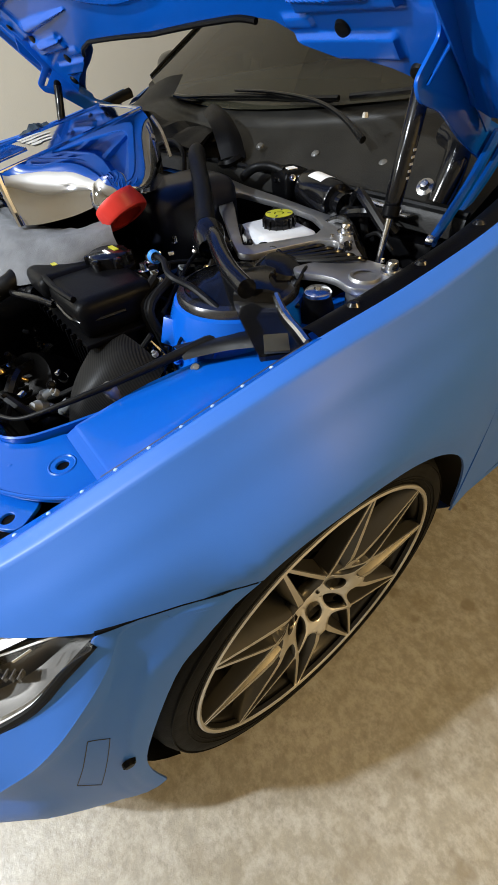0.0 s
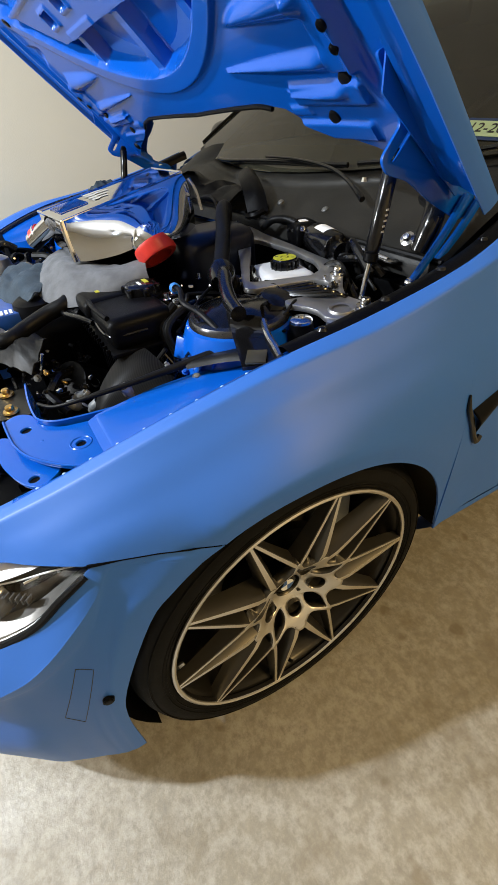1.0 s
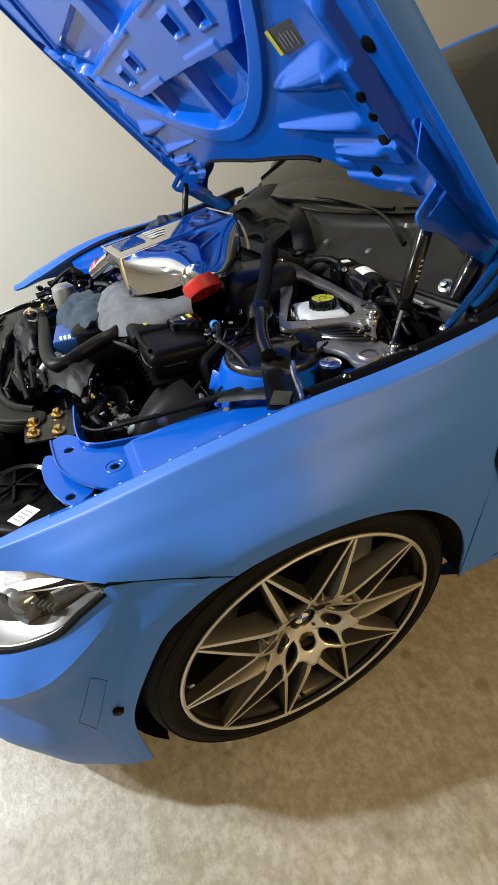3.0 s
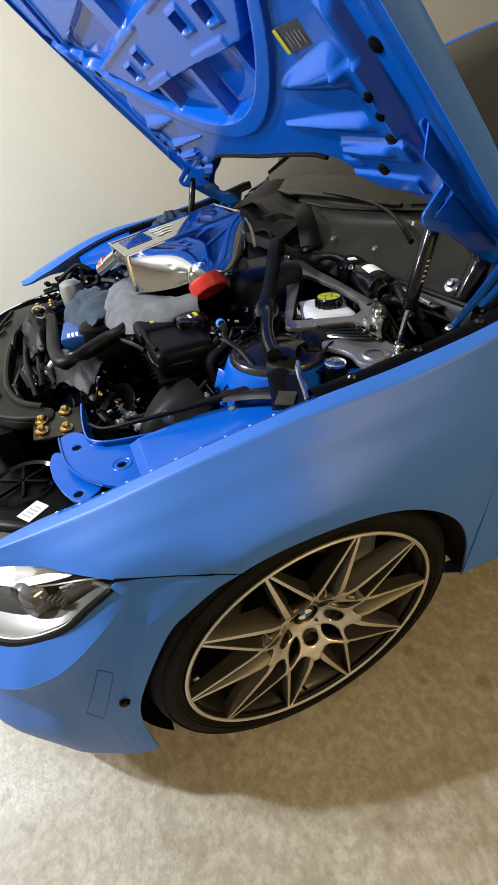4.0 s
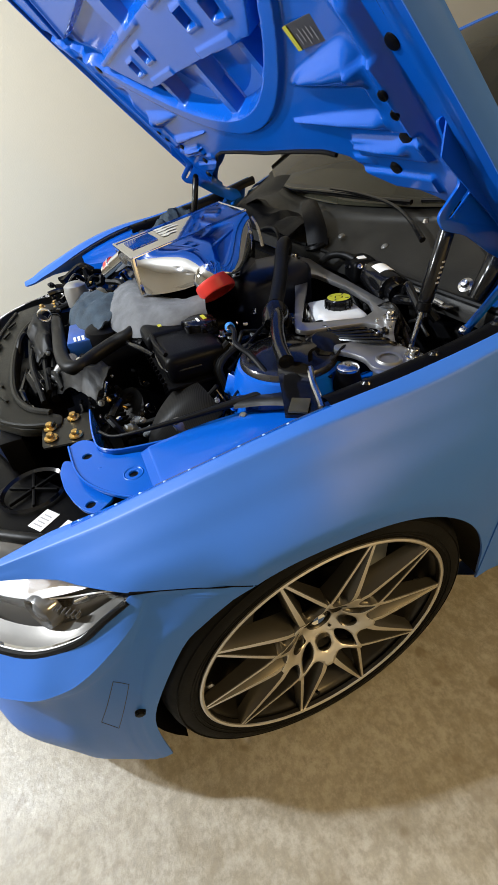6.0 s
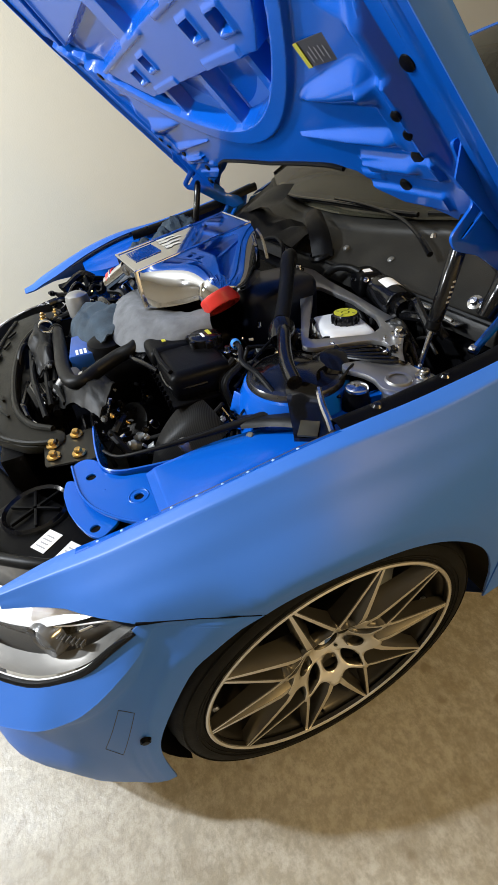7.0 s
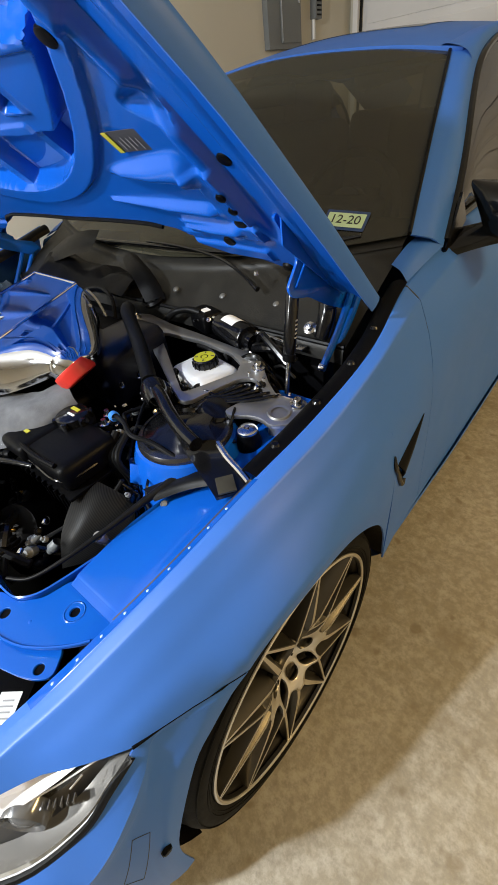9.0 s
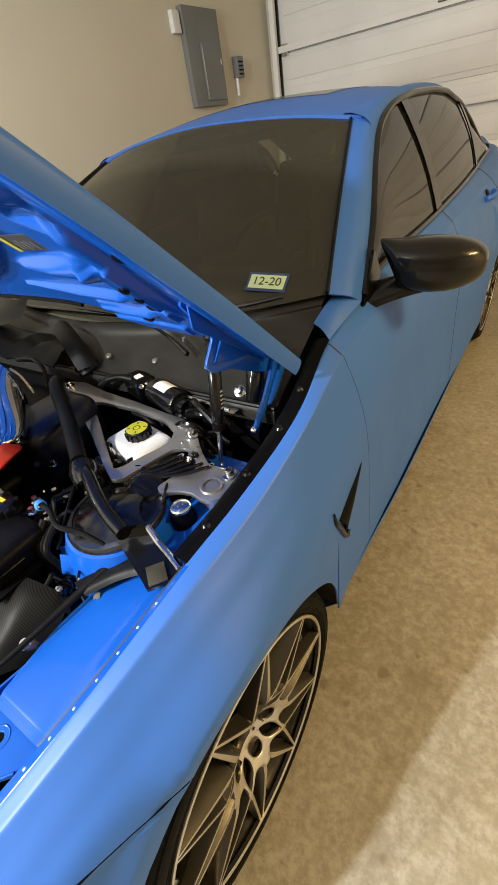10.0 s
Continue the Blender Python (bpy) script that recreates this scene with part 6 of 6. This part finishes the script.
# ---- garage fittings ----
gd = thing("garage_door", "closed white sectional garage door with steel struts", "garage door")
GX0, GX1 = X0 + .12, 3.3
for i in range(5):
    z = .02 + .465 * i
    part("door_section", box((GX1 - GX0, .045, .4645), ((GX0 + GX1) / 2, Y1 + .04, z + .23), .006), DOORW, gd)
    part("groove_panel", box((GX1 - GX0 - .1, .012, .16), ((GX0 + GX1) / 2, Y1 + .013, z + .34), .005), DOORW, gd)
    part("groove_panel", box((GX1 - GX0 - .1, .012, .16), ((GX0 + GX1) / 2, Y1 + .013, z + .12), .005), DOORW, gd)
for z in (1.895, 1.24):
    st = part("strut", box((GX1 - GX0, .05, .022), ((GX0 + GX1) / 2, Y1 - .015, z), .004), material("galvanised_steel", (0.35, 0.35, 0.34), .4, .8, 12, .15), gd, "galvanised stiffening strut")
    part("strut_lip", box((GX1 - GX0, .008, .05), ((GX0 + GX1) / 2, Y1 - .04, z + .012), .002), DOORW, st)
part("roller_bracket", box((.06, .05, .09), (GX0 + .06, Y1 - .01, 1.90), .006), STEEL, gd)
part("handle", tube([(-.02, Y1 - .01, 1.93), (-.02, Y1 - .05, 1.92), (.06, Y1 - .05, 1.92), (.06, Y1 - .01, 1.93)], .008, 4, 8), STEEL, gd, "steel lift handle")
tr = tagged(part("door_track", box((.05, .06, 2.3), (GX0 - .035, Y1 - .04, 1.15), .006), DOORW), "white steel door track beside the opening", "track", "", "structure")
tagged(part("weather_strip", box((.016, .03, 2.3), (GX0 - .003, Y1 - .012, 1.15), .003), RUBBER), "black weather strip", "trim", "", "structure")

ep = thing("electrical_panel", "grey metal electrical panel on the beige wall", "electrical panel")
part("case", box((.05, .46, .61), (X0 + .025, 3.595, 1.85), .004), GREYBOX, ep)
dr = part("panel_door", box((.012, .27, .36), (X0 + .056, 3.665, 1.76), .004), GREYBOX, ep, "hinged panel door")
part("latch", box((.008, .012, .04), (X0 + .064, 3.775, 1.83), .002), STEEL, dr)
part("hinge_line", box((.004, .004, .34), (X0 + .063, 3.535, 1.76)), STEEL, dr)
sw = thing("wall_box", "small white plastic box beside the electrical panel", "wall box")
part("box", box((.04, .085, .13), (X0 + .02, 3.30, 2.06), .006), WHITEP, sw)
jb = thing("junction_box", "small grey outlet box with a white pipe below", "junction box")
part("box", box((.06, .10, .15), (X0 + .03, 4.09, 1.80), .006), GREYBOX, jb)
for i in range(4):
    part("slot", box((.004, .07, .012), (X0 + .062, 4.09, 1.75 + .028 * i), .001), BLACKP, jb)
part("conduit", tube([(X0 + .022, 4.06, 1.73), (X0 + .022, 4.06, 1.66), (X0 + .022, 4.06, 1.60)], .016, 3, 12), WHITEP, jb, "white plastic pipe")

# lamp housings
for nm, c, sz in (("ceiling_light", (0, -2.0, 2.63), (.24, .24, .18)), ("work_light", (-.55, -2.69, 1.80), (.22, .08, .22)), ("tube_light", (3.1, 1.3, 2.665), (.16, 1.2, .08))):
    L2 = thing(nm, "white metal garage light fitting", "light fitting")
    part("housing", box(sz, c, .01), DOORW, L2)
stand = thing("lamp_stand", "black tripod stand under the garage work light", "tripod")
part("pole", tube([(-.55, -2.72, .45), (-.55, -2.72, 1.1), (-.55, -2.72, 1.80)], .012, 3, 10), BLACKP, stand)
for i in range(3):
    a = i * 2 * math.pi / 3
    part("leg", tube([(-.55, -2.72, .62), (-.55 + .2 * math.cos(a), -2.72 + .2 * math.sin(a), .3), (-.55 + .38 * math.cos(a), -2.72 + .38 * math.sin(a), .008)], .009, 3, 8), BLACKP, stand)

# ---- hoses, wires and small fittings in the engine bay ----
rng = random.Random(11)


def clutter(lo, hi, n, r0, r1, name, mats, label):
    """Short bent lines between random places of a box."""
    for i in range(n):
        p = [Vector([rng.uniform(a, b) for a, b in zip(lo, hi)]) for _ in range(2)]
        m = p[0].lerp(p[1], rng.uniform(.35, .65)) + Vector((rng.uniform(-.02, .02), rng.uniform(-.02, .02), rng.uniform(-.015, .035)))
        part(name, tube([p[0], p[0].lerp(m, .5) + Vector((0, 0, .012)), m, p[1]], rng.uniform(r0, r1), 5, 8), mats[i % len(mats)], car, label)


def fittings(lo, hi, n, size, mats):
    """Small plugs, nuts and clips."""
    for i in range(n):
        q = [rng.uniform(a, b) for a, b in zip(lo, hi)]
        s = rng.uniform(.6, 1.3) * size
        way = (rng.uniform(-.5, .9), rng.uniform(-.9, .3), rng.uniform(.2, 1))
        if i % 3 == 0:
            part("plug_connector", box((s * 1.6, s * 1.1, s), q, s * .2, (rng.uniform(-30, 30), rng.uniform(-30, 30), rng.uniform(0, 180))), mats[i % len(mats)], car)
        else:
            part("fixing", lathe([(0, s * .9), (s * .4, s * .85), (s * .45, s * .3), (s * .7, s * .25), (s * .75, 0), (s * .6, -s * .6)], axis(q, way), 10), mats[i % len(mats)], car)


clutter((.22, -.33, .58), (.48, -.15, .69), 14, .004, .010, "hose", (RUBBER, BLACKS, BLACKP), "black rubber hose")
clutter((.41, -.02, .70), (.54, .20, .80), 14, .003, .009, "hose", (RUBBER, BLACKS), "black rubber hose")
clutter((-.48, -.34, .68), (-.08, .05, .79), 18, .004, .013, "hose", (RUBBER, BLACKS, BLACKP), "black rubber hose")
clutter((-.10, -.42, .62), (.28, -.30, .72), 12, .005, .014, "hose", (RUBBER, BLACKP), "black rubber hose")
clutter((.36, .32, .74), (.68, .40, .83), 10, .003, .009, "hose", (RUBBER, BLACKS), "black rubber hose")
clutter((.50, -.08, .66), (.64, .02, .755), 9, .002, .005, "wire", (RUBBER, BLACKS), "thin black wire")
clutter((.44, .15, .76), (.62, .24, .80), 8, .003, .006, "wire", (RUBBER, BLACKS), "thin black wire")
fittings((.24, -.31, .64), (.50, -.16, .70), 16, .008, (BLACKP, BLACKS, GREYBOX, BLACKP))
fittings((.42, 0, .78), (.50, .17, .81), 9, .009, (BLACKS, GREYBOX, STEEL))
fittings((-.45, -.33, .70), (-.12, -.05, .77), 16, .012, (BLACKS, GREYBOX, BLACKP, ALU))
fittings((.0, -.40, .68), (.28, -.30, .74), 9, .012, (BLACKS, BLACKP, GREYBOX))
fittings((.55, -.06, .70), (.66, .0, .755), 8, .008, (BLACKS, GREYBOX, GLOSS))
fittings((.60, .24, .80), (.68, .27, .815), 6, .008, (STEEL, BLACKS))
clutter((-.68, -.30, .70), (-.56, .05, .755), 10, .006, .014, "hose", (RUBBER, BLACKP, BLACKS), "black rubber hose")
fittings((-.66, -.32, .70), (-.56, .05, .75), 10, .014, (BLACKP, BLACKS, BLACKP))
clutter((-.46, -.46, .66), (.30, -.36, .70), 12, .004, .010, "wire", (RUBBER, BLACKS), "thin black wire")

# unwrapped blue flange along the wing's top edge
for sx in (1, -1):
    fl = []
    for y in steps(-.36, .045, 24):
        s = section(y)
        up = Vector((-.25, 0, .97)) * .0008
        fl.append([Vector((sx * q.x, q.y, q.z)) for q in (s[0] + up, s[1] + up, s[3] + up * .8, s[3].lerp(s[4], .3) + up * .3)])
    ob = part("wing_flange", grid(fl), GLOSS, car, "gloss blue bolted wing flange")
    if sx < 0:
        ob.matrix_local = FAR
fittings((.25, -.30, .66), (.50, -.16, .72), 10, .006, (STEEL, GOLD, STEEL))
fittings((-.40, -.30, .76), (-.10, -.05, .81), 10, .007, (STEEL, GOLD))
fittings((.42, .0, .80), (.52, .16, .815), 7, .005, (STEEL,))
fittings((.30, .38, .84), (.50, .40, .86), 6, .007, (STEEL, BLACKS))

# blue brackets in front of the suspension tower
for x, y, z, rz, s in ((.575, -.018, .745, 25, .05), (.625, -.022, .742, -10, .045), (.535, .005, .735, 50, .04), (.655, .0, .752, -35, .03)):
    part("tower_bracket", box((s, .004, s * .8), (x, y, z), .001, (-20, 8, rz)), GLOSS, car, "blue welded bracket")
# hand-tightened clamps and pipe on the coolant hose
part("silver_pipe", tube([(.225, -.30, .745), (.20, -.335, .72), (.19, -.36, .69)], .014, 5, 12), ALU, car, "short silver coolant pipe")
for p, w in (((.262, -.29, .74), (.2, .6, .1)), ((-.03, -.346, .788), (1, 0, -.2))):
    part("hose_clamp", lathe([(.017, 0), (.019, .001), (.019, .009), (.017, .010)], axis(p, w), 20), STEEL, car)
part("lid_seam", tube([(.318, -.128, .776), (.40, -.131, .778), (.492, -.127, .776), (.506, -.06, .776)], .003, 4, 6), BLACKS, tank)
part("lid_ridge", tube([(.36, -.125, .806), (.42, -.128, .8075), (.48, -.122, .805)], .005, 4, 8), BLACKP, tank)
part("lid_neck", lathe([(.038, -.012), (.040, .0), (.034, .004)], pose(.385, -.02, .800), 24), BLACKP, tank)
part("side_hose", tube([(.318, -.14, .772), (.285, -.155, .770), (.255, -.165, .762)], .007, 4, 10), BLACKS, tank)
part("hose_union", lathe([(.009, 0), (.011, .003), (.011, .016), (.009, .019)], axis((.318, -.14, .772), (-.9, -.3, -.1)), 14), BLACKP, tank)
for k in range(7):
    part("tank_rib", box((.006, .004, .10), (.335 + .022 * k, -.121, .68), .001), BLACKP, tank)

for a, b in ((.595, -.43), (.645, -.395)):
    for k in range(4):
        part("print_bar", box((.022 - .004 * (k % 2), .0025, .0006), (0, 0, 0)), GREYPRINT, bt).matrix_local = pose(a, b, .6072, 0, 0, 38) @ pose(0, -.014 + .008 * k, 0)
for x, y, rz, s in ((1.43, .30, 20, .020), (1.52, .62, 70, .014), (1.36, .95, 130, .012), (1.62, .45, 10, .010), (1.30, -.62, 80, .012)):
    bit = part("floor_bit", outline_plate([rounded([(-s, -.2 * s), (0, -.35 * s), (s, 0), (.1 * s, .3 * s)], .002)], .001, pose(x, y, .0022, 4, 3, rz)), material("dry_leaf_brown", (.06, .04, .02), .8))
    tagged(bit, "small dry brown scrap lying on the concrete floor", "debris", "scraps on the floor")
hair = part("stray_fibre", tube([(1.02, -.60, .002), (1.045, -.575, .003), (1.06, -.53, .002), (1.055, -.50, .002)], .0009, 6, 5), INK)
tagged(hair, "thin dark fibre lying on the concrete floor", "fibre")
